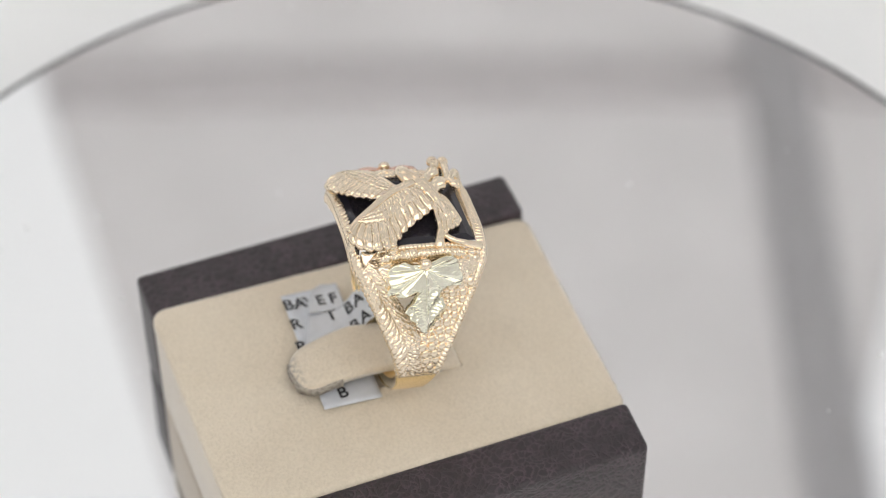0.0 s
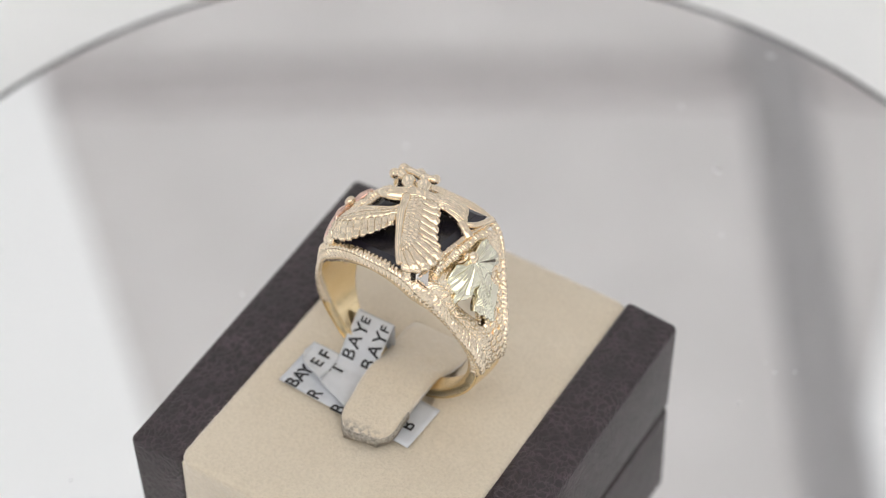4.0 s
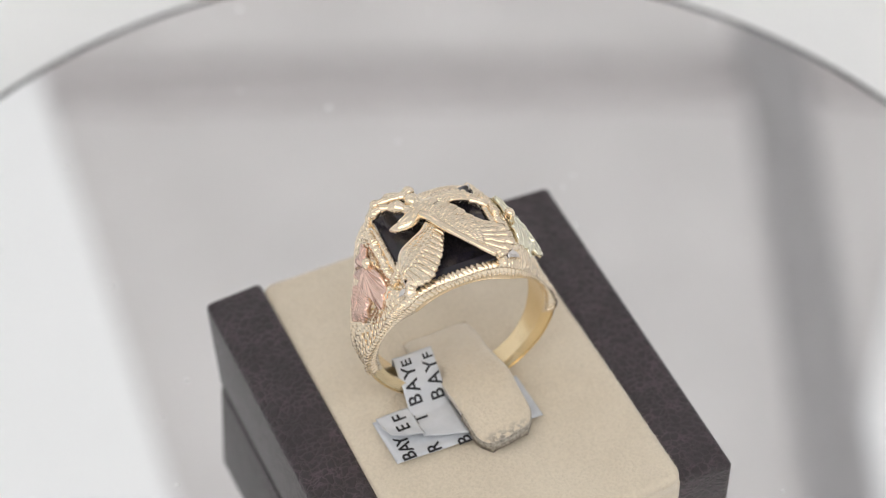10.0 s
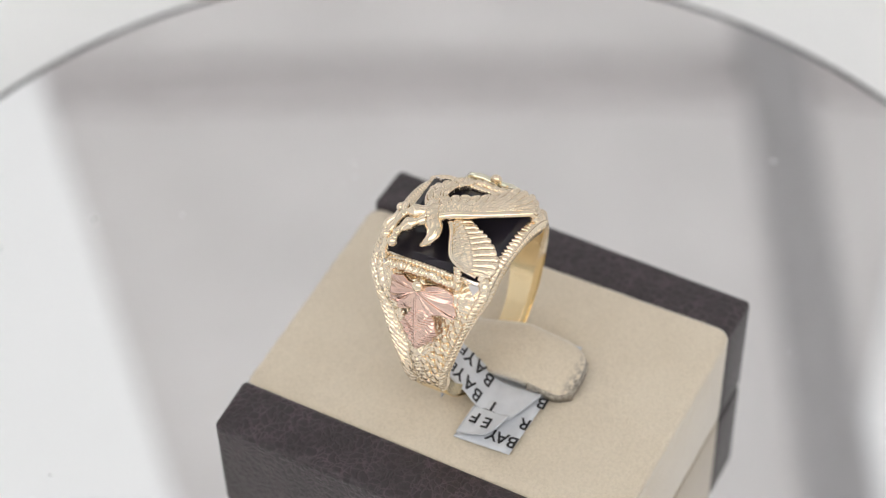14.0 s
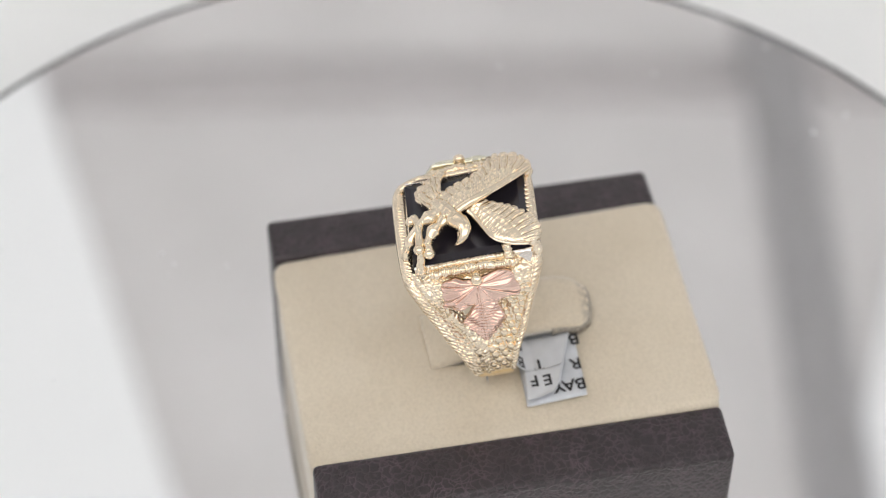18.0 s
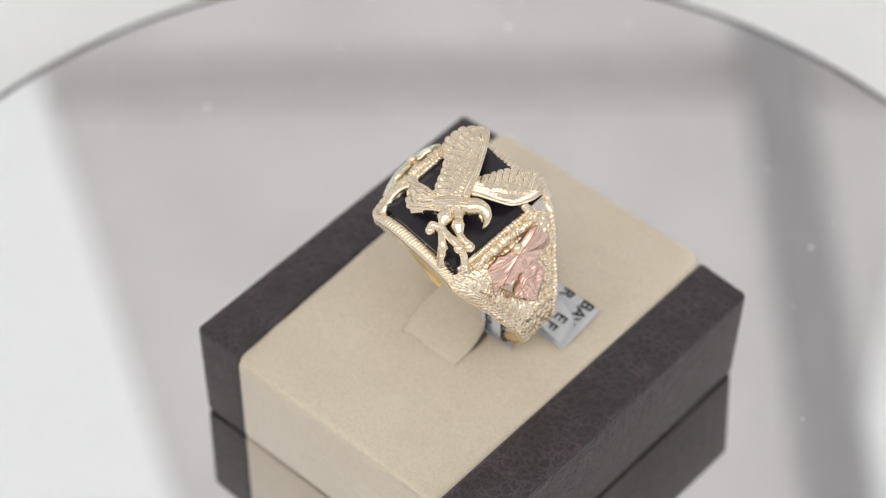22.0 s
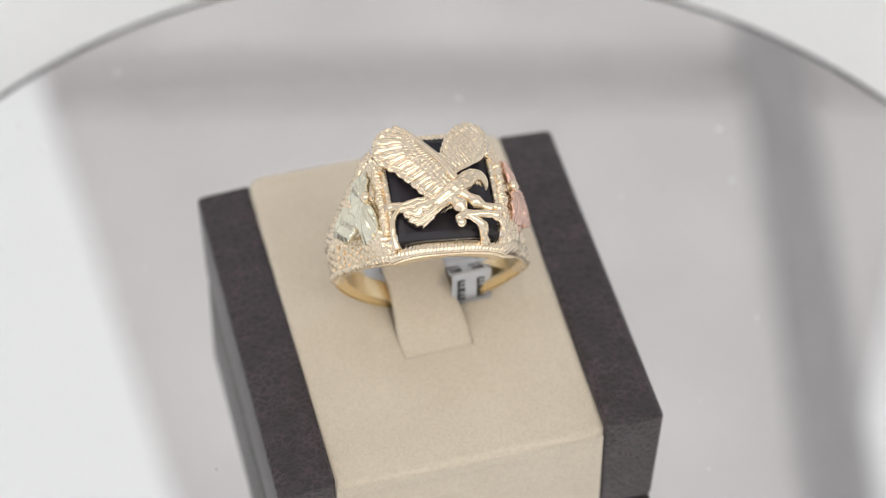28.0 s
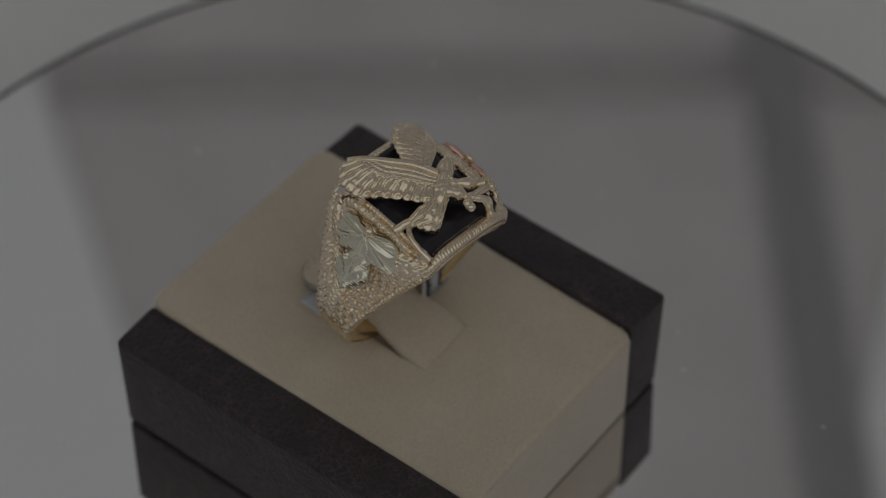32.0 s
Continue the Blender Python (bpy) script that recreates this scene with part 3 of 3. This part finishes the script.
def plumage(bm, root, ends, count, shift, rows=((0.1, 0.24, 21), (0.24, 0.37, 18), (0.37, 0.5, 15)), spread=0.8, vault=0.3, thick=0.4, fold=0.26, curl=0.2, fade=2.0, bars=0.2, wave=0.12):
    """A cast wing or tail: one vaulted plate whose lines run from the bone to the tips; short coverts in rows near the bone, then long quilled
    feathers with round ends that stand a little apart."""
    full, tip = catmull(root, 240), catmull(ends, count * 12 + 1)
    n, steps = count * 12, 84
    table = []
    for i in range(n + 1):
        u = i / n
        a = full[int(239 * spread * u ** 0.9)]
        f = u * count + shift
        q = 2 * (f - math.floor(f)) - 1
        end = 1.0 + 0.07 * (math.sqrt(max(0.0, 1 - q * q)) - 0.7) + 0.03 * noise.noise(Vector((math.floor(f) * 3.7, count, 0.5)))
        reach = 1.0 - 0.4 * min(1.0, max(0.0, (u - 0.45) / 0.5))
        start = rows[-1][1] * reach if rows else 0.1
        row = []
        for k in range(steps + 1):
            v = k / steps * end
            p = a.lerp(tip[i], v)
            g = f + wave * noise.noise(p * 0.9 + Vector((3, 1, 0)))
            q = 2 * (g - math.floor(g)) - 1
            z = vault * math.sin(math.pi * min(1.0, 0.1 + v * 0.9))
            if v > start:
                g = min(1.0, (v - start) / 0.06)
                z += g * (fold * (math.sqrt(max(0.0, 1 - q * q * 0.96)) - 0.6) + 0.1 * q - 0.07 * max(0.0, 1 - abs(q) / 0.16))
                z += curl * math.exp(-((v - 0.9) / 0.055) ** 2) * (1 - q * q) - 0.3 * max(0.0, v - 0.95)
            for j, (v0, v1, many) in enumerate(rows):
                if v0 * reach < v <= v1 * reach:
                    w = (v / reach - v0) / (v1 - v0)
                    b = 2 * ((u * many + 0.5 * j + 0.6 * noise.noise(Vector((u * 9, j, 1)))) % 1.0) - 1
                    soft = min(1.0, max(0.0, (fade - u) / 0.2))
                    z += soft * (bars * math.sqrt(max(0.0, 1 - b * b)) - 0.06) * min(1.0, (1 - w) * 5) * (0.3 + 0.7 * w) + 0.1 * w + 0.06
            row.append(p + Vector((0.12 * noise.noise(p * 0.9), 0.12 * noise.noise(p * 0.9 + Vector((7, 0, 0))), z + 0.1 * noise.noise(p * 1.1))))
        table.append(row)
    sheet(bm, table, thick)


def build_eagle(parent):
    bm = bmesh.new()
    # the wing raised over the green leaf, its bone a smooth bead in front
    bone = [(-1.25, 0.5, 15.4), (-0.5, -1.0, 15.55), (0.15, -2.4, 15.4), (1.45, -4.45, 14.9), (3.1, -6.8, 14.35), (4.35, -8.15, 13.75)]
    plumage(bm, bone, [(1.75, 2.5, 14.75), (2.75, 1.5, 14.45), (3.55, 0.15, 14.15), (4.4, -1.3, 13.75), (5.75, -2.7, 13.55), (6.9, -3.9, 13.5), (7.15, -5.4, 13.45), (6.75, -6.8, 13.4), (5.8, -7.9, 13.4), (4.75, -8.35, 13.45)], 12, 0.0)
    tube(bm, bone, [0.55, 0.5, 0.46, 0.42, 0.4, 0.36], 90, 14, flat=0.9, lumps=0.05)
    # the wing spread towards the rose leaf
    bone = [(-1.0, -0.7, 14.8), (-1.9, -1.35, 14.5), (-3.4, -2.1, 14.35), (-5.0, -3.1, 14.15), (-5.85, -4.9, 13.85), (-6.05, -6.9, 13.5)]
    plumage(bm, bone, [(0.25, -2.6, 14.55), (-0.5, -4.5, 14.35), (-1.25, -6.1, 14.2), (-2.4, -7.55, 13.9), (-3.7, -8.3, 13.6), (-5.0, -8.3, 13.4), (-5.85, -7.6, 13.35)], 11, 0.3,
            ((0.05, 0.2, 18), (0.2, 0.36, 16), (0.36, 0.5, 13)), 0.92, 0.35, fold=0.15, curl=0.12, fade=0.7, bars=0.13)
    tube(bm, bone, [0.4, 0.28, 0.22, 0.2, 0.2, 0.18], 80, 14, flat=0.85, lumps=0.05)
    # tail
    plumage(bm, [(0.95, 2.0, 14.5), (0.3, 2.7, 14.7), (-0.35, 3.25, 14.5)], [(5.2, 2.0, 13.6), (5.45, 2.7, 13.65), (4.9, 3.5, 13.75), (4.5, 4.3, 13.7), (3.75, 5.1, 13.6), (2.8, 5.2, 13.5)], 5, 0.3, (), 1.0, 0.5, 0.7, 0.2, 0.04, wave=0.9)
    # posts that hold the wing tips on the corners of the setting
    for a, b in (((-5.3, -7.2, 13.4), (-5.9, -7.6, 11.6)), ((4.9, -7.6, 13.2), (5.0, -7.7, 11.8)), ((-5.5, -4.3, 13.5), (-6.3, -4.4, 12.1)), ((6.2, -3.7, 13.4), (6.5, -3.4, 12.0))):
        tube(bm, [a, tuple(Vector(a).lerp(Vector(b), 0.5)), b], [0.6, 0.55, 0.7], 24, 14, lumps=0.3, grit=0.8, up=(0, 1, 0))
    # body, neck, head and hooked beak: lengthwise furrows over the body, smooth towards the beak
    tube(bm, [(1.9, 3.4, 13.7), (0.8, 2.75, 14.2), (-0.5, 1.95, 14.7), (-1.5, 1.2, 14.95), (-2.4, 0.6, 15.0), (-3.1, 0.15, 15.0)], [0.75, 0.95, 1.15, 1.15, 1.0, 0.85], 110, 40, twist=0.05, depth=0.045, strands=11, flat=0.9, lumps=0.1)
    tube(bm, [(-2.2, 0.75, 14.95), (-3.0, 0.15, 15.05), (-3.7, -0.08, 15.0), (-4.3, 0.08, 14.85), (-4.7, 0.5, 14.55), (-4.85, 0.95, 14.2), (-4.8, 1.25, 13.9)], [1.05, 1.02, 0.9, 0.7, 0.52, 0.34, 0.12], 60, 20, flat=0.9, lumps=0.05)
    tube(bm, [(-3.7, 0.55, 14.5), (-4.1, 0.65, 14.4), (-4.35, 0.85, 14.2)], [0.35, 0.26, 0.1], 14, 10)
    for y in (-0.42, 0.42):
        tube(bm, [(-2.9, y * 1.3, 15.62), (-3.5, y + 0.02, 15.66), (-4.0, y * 0.8 + 0.05, 15.45)], [0.1, 0.15, 0.08], 16, 8)
        ball(bm, (-3.6, y * 1.2, 15.5), 0.14)
    # breast feathers
    for i in range(6):
        for k in range(5):
            x, y = -1.9 + 0.55 * i, 1.1 + 0.38 * k + 0.12 * i
            feather(bm, (x - 0.2, y, 15.95 - 0.22 * (k - 1.5) ** 2 - 0.22 * i), (x + 0.45, y + 0.25, 15.82 - 0.22 * (k - 1.3) ** 2 - 0.25 * i), 0.4, -0.25, 0.08, 0.02, 0.25, 0.06, 0.0)
    # thighs, shins, toes and their round claws
    for leg, r in (([(-0.6, 2.5, 14.7), (-1.1, 3.3, 14.9), (-1.55, 4.15, 14.95), (-1.8, 4.7, 14.9), (-2.2, 5.05, 14.85)], [0.85, 0.75, 0.95, 0.5, 0.72]),
                   ([(-1.8, 2.1, 14.8), (-2.6, 2.8, 14.9), (-3.2, 3.4, 14.95), (-4.0, 3.95, 14.85), (-4.9, 4.35, 14.75)], [0.8, 0.55, 0.85, 0.46, 0.66])):
        tube(bm, leg, r, 40, 16, lumps=0.08)
    for toe, claw in (([(-2.0, 4.95, 14.85), (-1.5, 5.15, 15.05), (-1.0, 5.4, 15.0), (-1.2, 5.85, 14.75)], 0.58), ([(-2.2, 5.05, 14.85), (-3.3, 5.05, 15.0), (-4.4, 5.1, 14.95), (-5.25, 5.25, 14.8)], 0.64), ([(-4.6, 4.25, 14.8), (-5.2, 4.15, 14.75), (-5.75, 4.2, 14.5)], 0.66)):
        tube(bm, toe, [0.6, 0.44, 0.52, 0.42], 24, 14, lumps=0.12)
        ball(bm, toe[-1], claw, (1, 1, 0.95), 3)
    tube(bm, [(-2.2, 5.05, 14.85), (-3.0, 5.75, 14.8), (-3.55, 6.2, 14.35), (-3.85, 6.7, 13.2), (-4.0, 7.0, 12.1)], [0.55, 0.46, 0.62, 0.48, 0.6], 36, 14, lumps=0.25)
    tube(bm, [(-5.3, 5.2, 14.7), (-5.85, 5.25, 13.9), (-6.15, 5.45, 13.0), (-6.35, 5.6, 12.1)], [0.5, 0.42, 0.52, 0.6], 30, 14, lumps=0.25)
    # the twig from the tail to the corner of the setting, and the one to the bar over the green leaf
    tube(bm, [(4.9, 2.5, 13.4), (5.7, 2.1, 12.95), (6.4, 1.9, 12.3)], [0.6, 0.55, 0.7], 24, 14, lumps=0.1)
    tube(bm, [(5.2, 2.6, 13.2), (6.0, 3.6, 12.9), (6.2, 5.2, 12.4), (5.9, 6.9, 11.6)], [0.34, 0.34, 0.38, 0.55], 36, 14, lumps=0.1)
    return part("eagle_ornament", bm, GOLD, parent, "raised gold eagle with spread wings")


def build_ring():
    root = tagged(new("ring"), "yellow gold ring with black onyx, gold eagle and two leaves", "ring")
    # shank: a closed band of outer skin, fluted edges and inner bore
    bore, centre, cols, edge, bores = 10.1, 0.5, 150, 14, 41
    n = len(FINE)
    verts, faces, low = [], [], []
    arc = 0.0
    for i in range(n):
        p = FINE[i]
        arc += (p - FINE[i - 1]).length if i else 0.0
        d = (FINE[(i + 1) % n] - FINE[i - 1]).normalized()
        nrm = Vector((-d.z, 0, d.x))
        if nrm.x * p.x + nrm.z * p.z < 0:
            nrm = -nrm
        w = half_width(p.z)
        ragged = 0.35 * (zigzag(arc * 0.55) - 0.5)
        work = min(1.0, max(0.0, (p.z - WORKED + ragged) / 0.3))
        a = math.atan2(p.x, p.z - centre)
        inner = Vector((bore * math.sin(a), 0, centre + bore * math.cos(a)))
        for side in (-1, 1):
            for k in range(edge):
                u = (k + 0.5) / edge if side < 0 else 1 - (k + 0.5) / edge
                q = inner.lerp(p, u)
                cut = min(1.0, max(0.0, (u - (0.25 if side < 0 else 0.5)) / 0.15))
                flute = 0.2 if side < 0 or abs(p.x) > 6.5 else 0.07
                out = work * cut * (flute * strand(arc * (1.75 if side < 0 else 2.4) + 1.1 * u + 0.3 * noise.noise(p * 0.8)) + 0.16 * math.sin(math.pi * min(1.0, u)))
                verts.append((q.x, side * (w - 0.12 + out - 0.25 * (1 - u) ** 2), q.z))
            if side < 0:
                for k in range(cols + 1):
                    y = w * (2 * k / cols - 1)
                    q = p + nrm * (bulge(p.x, p.z, y) + work * (0.18 + relief(p, arc, y, w)) - 0.3 * (abs(y) / w) ** 24)
                    verts.append((q.x, y, q.z))
        for k in range(bores):
            verts.append((inner.x, (w - 0.35) * (1 - 2 * k / (bores - 1)), inner.z))
    m = 2 * edge + cols + 1 + bores
    for i in range(n):
        j = (i + 1) % n
        for k in range(m):
            p = verts[i * m + k]
            if edge < k < edge + cols and window(p[0], FINE[i].z, p[1]) or k > 2 * edge + cols and window(p[0], FINE[i].z, p[1]):
                continue
            faces.append((i * m + k, i * m + (k + 1) % m, j * m + (k + 1) % m, j * m + k))
            low.append(1 if k >= 2 * edge + cols or FINE[i].z < WORKED - 0.2 else 0)
    me = bpy.data.meshes.new("shank")
    me.from_pydata([(x * MM, y * MM, z * MM) for x, y, z in verts], [], faces)
    me.materials.append(GOLD), me.materials.append(GOLD_BAND)
    me.polygons.foreach_set("material_index", low)
    me.polygons.foreach_set("use_smooth", [True] * len(faces))
    bm = bmesh.new()
    bm.from_mesh(me)
    bmesh.ops.recalc_face_normals(bm, faces=bm.faces)
    bm.to_mesh(me)
    bm.free()
    shank = tagged(new("shank", me), "gold shank, polished below and corded above")
    shank.parent = root
    for s in (-1, 1):
        # the lip inside the open window behind the leaf
        rim = []
        for y, z in ((-3.4, 7.4), (-2.8, 6.6), (-2.05, 5.5), (-1.25, 4.4), (-0.55, 3.45), (0, 3.1), (0.55, 3.45), (1.25, 4.4), (2.05, 5.5), (2.8, 6.6), (3.4, 7.4)):
            rim.append(on_shoulder(s, z, y * (0.5 if s * y > 0 else 1.0), -0.55)[0])
        bm = bmesh.new()
        tube(bm, rim, 0.45, 160, 12, 1.7, 0.12, 1, flat=1.0, up=(s, 0, 0), lumps=0.06)
        part("window_rim", bm, GOLD, root)
        # a corded bar along the stone and a chased one over the leaf
        for x, z, wide, r, turn, depth, lumps, grit in ((6.15, 12.4, 5.4, 0.36, 2.1, 0.07, 0.14, 0.4), (6.9, 12.0, 4.9, 0.62, 0.4, 0.03, 0.3, 1.0)):
            bm = bmesh.new()
            tube(bm, [(s * (x - 0.3), -wide, z - 0.6), (s * x, -wide / 2, z - 0.05), (s * x, 0, z), (s * x, wide / 2, z - 0.05), (s * (x - 0.3), wide - 0.3, z - 0.6)], r, 420, 18, turn, depth, 1, lumps=lumps, grit=grit)
            part("cross_bar", bm, GOLD, root)
    # pebbled lower shoulders and one arm beside each leaf
    bm = bmesh.new()
    ball(bm, (0, 0, 0), 0.52, (1, 1, 0.55), 3)
    pebble = part("pebble", bm, GOLD, root)
    first = True
    for s in (-1, 1):
        for j in range(14):
            z = 8.2 - 0.84 * j
            w = half_width(z) - 1.2
            inner = max(0.0, opening(z, True) + 0.85) if z > 2.2 else -1e9
            y = w - (0.5 if j % 2 else 0.0)
            while y > -w - 0.2:
                spot = y > inner if z > 2.2 else y > -w + 0.5 * (z > 0.4)
                if spot and z > WORKED + 0.15:
                    q, nrm = on_shoulder(s, z + random.uniform(-0.1, 0.1), s * (y + random.uniform(-0.1, 0.1)), 0.1)
                    ob = pebble if first else new("pebble", pebble.data)
                    first = False
                    ob.parent = root
                    k = random.uniform(0.92, 1.08)
                    ob.matrix_local = Matrix.Translation(q * MM) @ nrm.to_track_quat("Z", "Y").to_matrix().to_4x4() @ Matrix.Diagonal((k * 0.86, k * 1.1, k * 0.9, 1))
                y -= 1.18
    # stone
    bm = bmesh.new()
    rings = [[bm.verts.new((sx * (5.75 - cut), -7.3 + cut if sy < 0 else 6.4 - cut, z)) for sx, sy in ((-1, -1), (1, -1), (1, 1), (-1, 1))]
             for cut, z in ((0, 11.0), (0, 12.32), (0.1, 12.42), (0.8, 12.68), (0.9, 12.7))]
    for a, b in zip(rings, rings[1:]):
        for k in range(4):
            bm.faces.new((a[k], a[(k + 1) % 4], b[(k + 1) % 4], b[k]))
    bm.faces.new(rings[-1]), bm.faces.new(rings[0][::-1])
    part("onyx_stone", bm, ONYX, root, "polished black onyx with bevelled edges", smooth=False)
    # the bright inner walls of the setting beside the stone
    for s in (-1, 1):
        bm = bmesh.new()
        block(bm, s * 5.92 - 0.11, s * 5.92 + 0.11, -7.2, 6.3, 11.2, 12.5, 0.04, 2)
        part("setting_wall", bm, BRIGHT, root, "thin bright wall of the setting")
    # added bright plates stand in for the white at the setting's corners
    for corners in (((5.95, -7.05, 12.25), (6.2, -5.2, 12.3), (7.2, -6.75, 11.35)), ((-5.7, -4.9, 11.7), (-5.6, -7.2, 11.75), (-7.0, -6.6, 11.2)),
                    ((5.7, 4.2, 11.7), (5.7, 6.3, 11.7), (6.8, 6.0, 11.25)), ((-5.7, 6.3, 11.7), (-5.7, 4.2, 11.7), (-6.8, 5.6, 11.25))):
        bm = bmesh.new()
        a = [bm.verts.new(c) for c in corners]
        b = [bm.verts.new(v.co + Vector((0, 0, -0.5))) for v in a]
        bm.faces.new(a), bm.faces.new(b[::-1])
        for i in range(3):
            bm.faces.new((a[i], a[(i + 1) % 3], b[(i + 1) % 3], b[i]))
        part("corner_stand_in", bm, BRIGHT, root, "small bright plate standing in for a white corner", smooth=False)
    build_eagle(root)
    build_leaf(root, -1, ROSE, "rose gold grape leaf", 0.05)
    build_leaf(root, 1, GREEN, "green gold grape leaf", 0.012)
    return root


# ---- paper tag ----
def letter(char, size, parent, m):
    cu = bpy.data.curves.new("letter", "FONT")
    cu.body, cu.size, cu.extrude, cu.offset, cu.align_x, cu.align_y = char, size, 0.00002, 0.00003, "CENTER", "CENTER"
    tmp = bpy.data.objects.new("letter", cu)
    scene.collection.objects.link(tmp)
    bpy.context.view_layer.update()
    me = bpy.data.meshes.new_from_object(tmp)
    bpy.data.objects.remove(tmp)
    me.materials.clear()
    me.materials.append(INK)
    ob = new("letter", me)
    ob.parent = parent
    ob.matrix_local = m
    return ob


def along(pts, x):
    for (x0, y0), (x1, y1) in zip(pts, pts[1:]):
        if x <= x1:
            return y0 + (y1 - y0) * max(0.0, (x - x0) / (x1 - x0))
    return pts[-1][1]


def build_tag():
    """Origin on the cushion, under the ring: a flat strip, and over it the free end, which climbs over the band beside the tab and down behind it."""
    root = tagged(new("paper_tag"), "white printed paper tag looped round the ring's band", "paper tag")
    strip = lambda x, y: 0.35 + 0.11 * max(0.0, -9.0 - y) + 0.1 * math.sin(x * 0.5) ** 2 + 0.04 * max(0.0, -x - 9)
    climb = [(-16, 1.75), (-14, 1.6), (-12, 1.4), (-10.2, 1.35), (-9.2, 1.7), (-8.5, 2.35), (-7.8, 3.3), (-7.0, 3.95), (-6.2, 4.55), (-5.4, 5.25), (-4.9, 5.6), (-4.6, 5.6)]
    edge = [(-11.9, -10.4), (-11.4, -11.9), (-10.4, -12.6), (-9.4, -13.0), (-7.3, -13.7), (-3.7, -15.1), (-2.0, -15.6)]
    # the strip on the cushion, its corner folded up a little
    bm = bmesh.new()
    sheet(bm, [[Vector((x, y, strip(x, y))) for y in [-8.5 - 0.12 * x * 0.3 - 0.4 - 7.1 * v / 10 for v in range(11)]] for x in [-12.2 + 18.2 * i / 30 for i in range(31)]], 0.09)
    part("strip", bm, PAPER, root)
    # the climbing loop, cut along the free edge
    loop = lambda x, y: along(climb, y) - 0.1 * (x + 7) * (y > -9) * 0.3 + 0.05 * math.sin(x * 1.3)
    bm = bmesh.new()
    rows = []
    for i in range(13):
        x = -7.9 + 4.9 * i / 12
        y0 = along(edge, x)
        row = [Vector((x, y, loop(x, y))) for y in [y0 + (-4.6 - y0) * k / 44 for k in range(45)]]
        rows.append(row + [Vector((x, -4.52, 5.3)), Vector((x, -4.55, 3.4)), Vector((x, -4.6, 1.6)), Vector((x, -4.6, 0.4))])
    sheet(bm, rows, 0.09)
    part("loop", bm, PAPER, root)
    # the free end beside it, curled up along its edge
    curl = lambda x, y: 1.15 + 0.4 * min(1.0, max(0.0, (x + 11.9) / 3.0)) + 0.6 * max(0.0, 1 - (y - along(edge, x)) / 2.6) ** 2 - 0.03
    bm = bmesh.new()
    rows = []
    for i in range(17):
        x = -11.85 + 4.1 * i / 16
        y0 = along(edge, x)
        rows.append([Vector((x, y, curl(x, y))) for y in [y0 + (-8.6 - 0.3 * i / 16 - y0) * k / 14 for k in range(15)]])
    sheet(bm, rows, 0.09)
    part("flap", bm, PAPER, root)
    for surface, size, chars in ((strip, 2.3, (("B", -10.45, -15.15), ("A", -10.35, -13.75), ("Y", -10.3, -12.6), ("R", -7.35, -15.2), ("B", -3.75, -15.75), ("B", 4.3, -13.4))),
                                 (curl, 2.2, (("E", -9.5, -11.4), ("F", -9.35, -9.85))),
                                 (loop, 1.7, (("E", -6.4, -5.5), ("F", -3.7, -5.5))),
                                 (loop, 2.3, (("T", -7.0, -10.9), ("B", -6.75, -8.75), ("A", -6.6, -7.65), ("Y", -6.45, -6.35), ("B", -4.0, -8.9), ("A", -3.85, -7.7), ("Y", -3.75, -6.4)))):
        for char, x, y in chars:
            tilt = math.degrees(math.atan2(surface(x, y + 0.5) - surface(x, y - 0.5), 1.0))
            letter(char, size * MM, root, pose(x * MM, y * MM, (surface(x, y) + 0.1) * MM, 0, 0, 90) @ pose(0, 0, 0, 0, -tilt, 0))
    for x in (-6.5, -4.1):
        letter("E", 0.0023, root, pose(x * MM, -4.45 * MM, 3.7 * MM, 90, 0, 180))
        letter("E", 0.0023, root, pose(x * MM, -4.46 * MM, 1.9 * MM, 90, 0, 180))
    return root


turntable, stand, ring, tag = build_turntable(), build_stand(), build_ring(), build_tag()


def motions():
    """The turntable turns steadily and carries the stand, the ring and its tag."""
    for thing, place in ((stand, pose(0.2 * MM, -6.66 * MM, 0)),
                         (ring, pose(-0.3 * MM, -5.2 * MM, (TOP + 11.0) * MM, -10.0, -5.4, -4.6)), (tag, pose(0, 0, (TOP + 0.5) * MM))):
        walk(thing, [(k * 0.25, pose(0, 0, 0, 0, 0, -69.785 + 9.42414 * k * 0.25) @ place) for k in range(129)])
    walk(turntable, [(k * 0.25, pose(-0.15 * MM, 0, 0, 0, 0, -69.785 + 9.42414 * k * 0.25)) for k in range(129)])


motions()
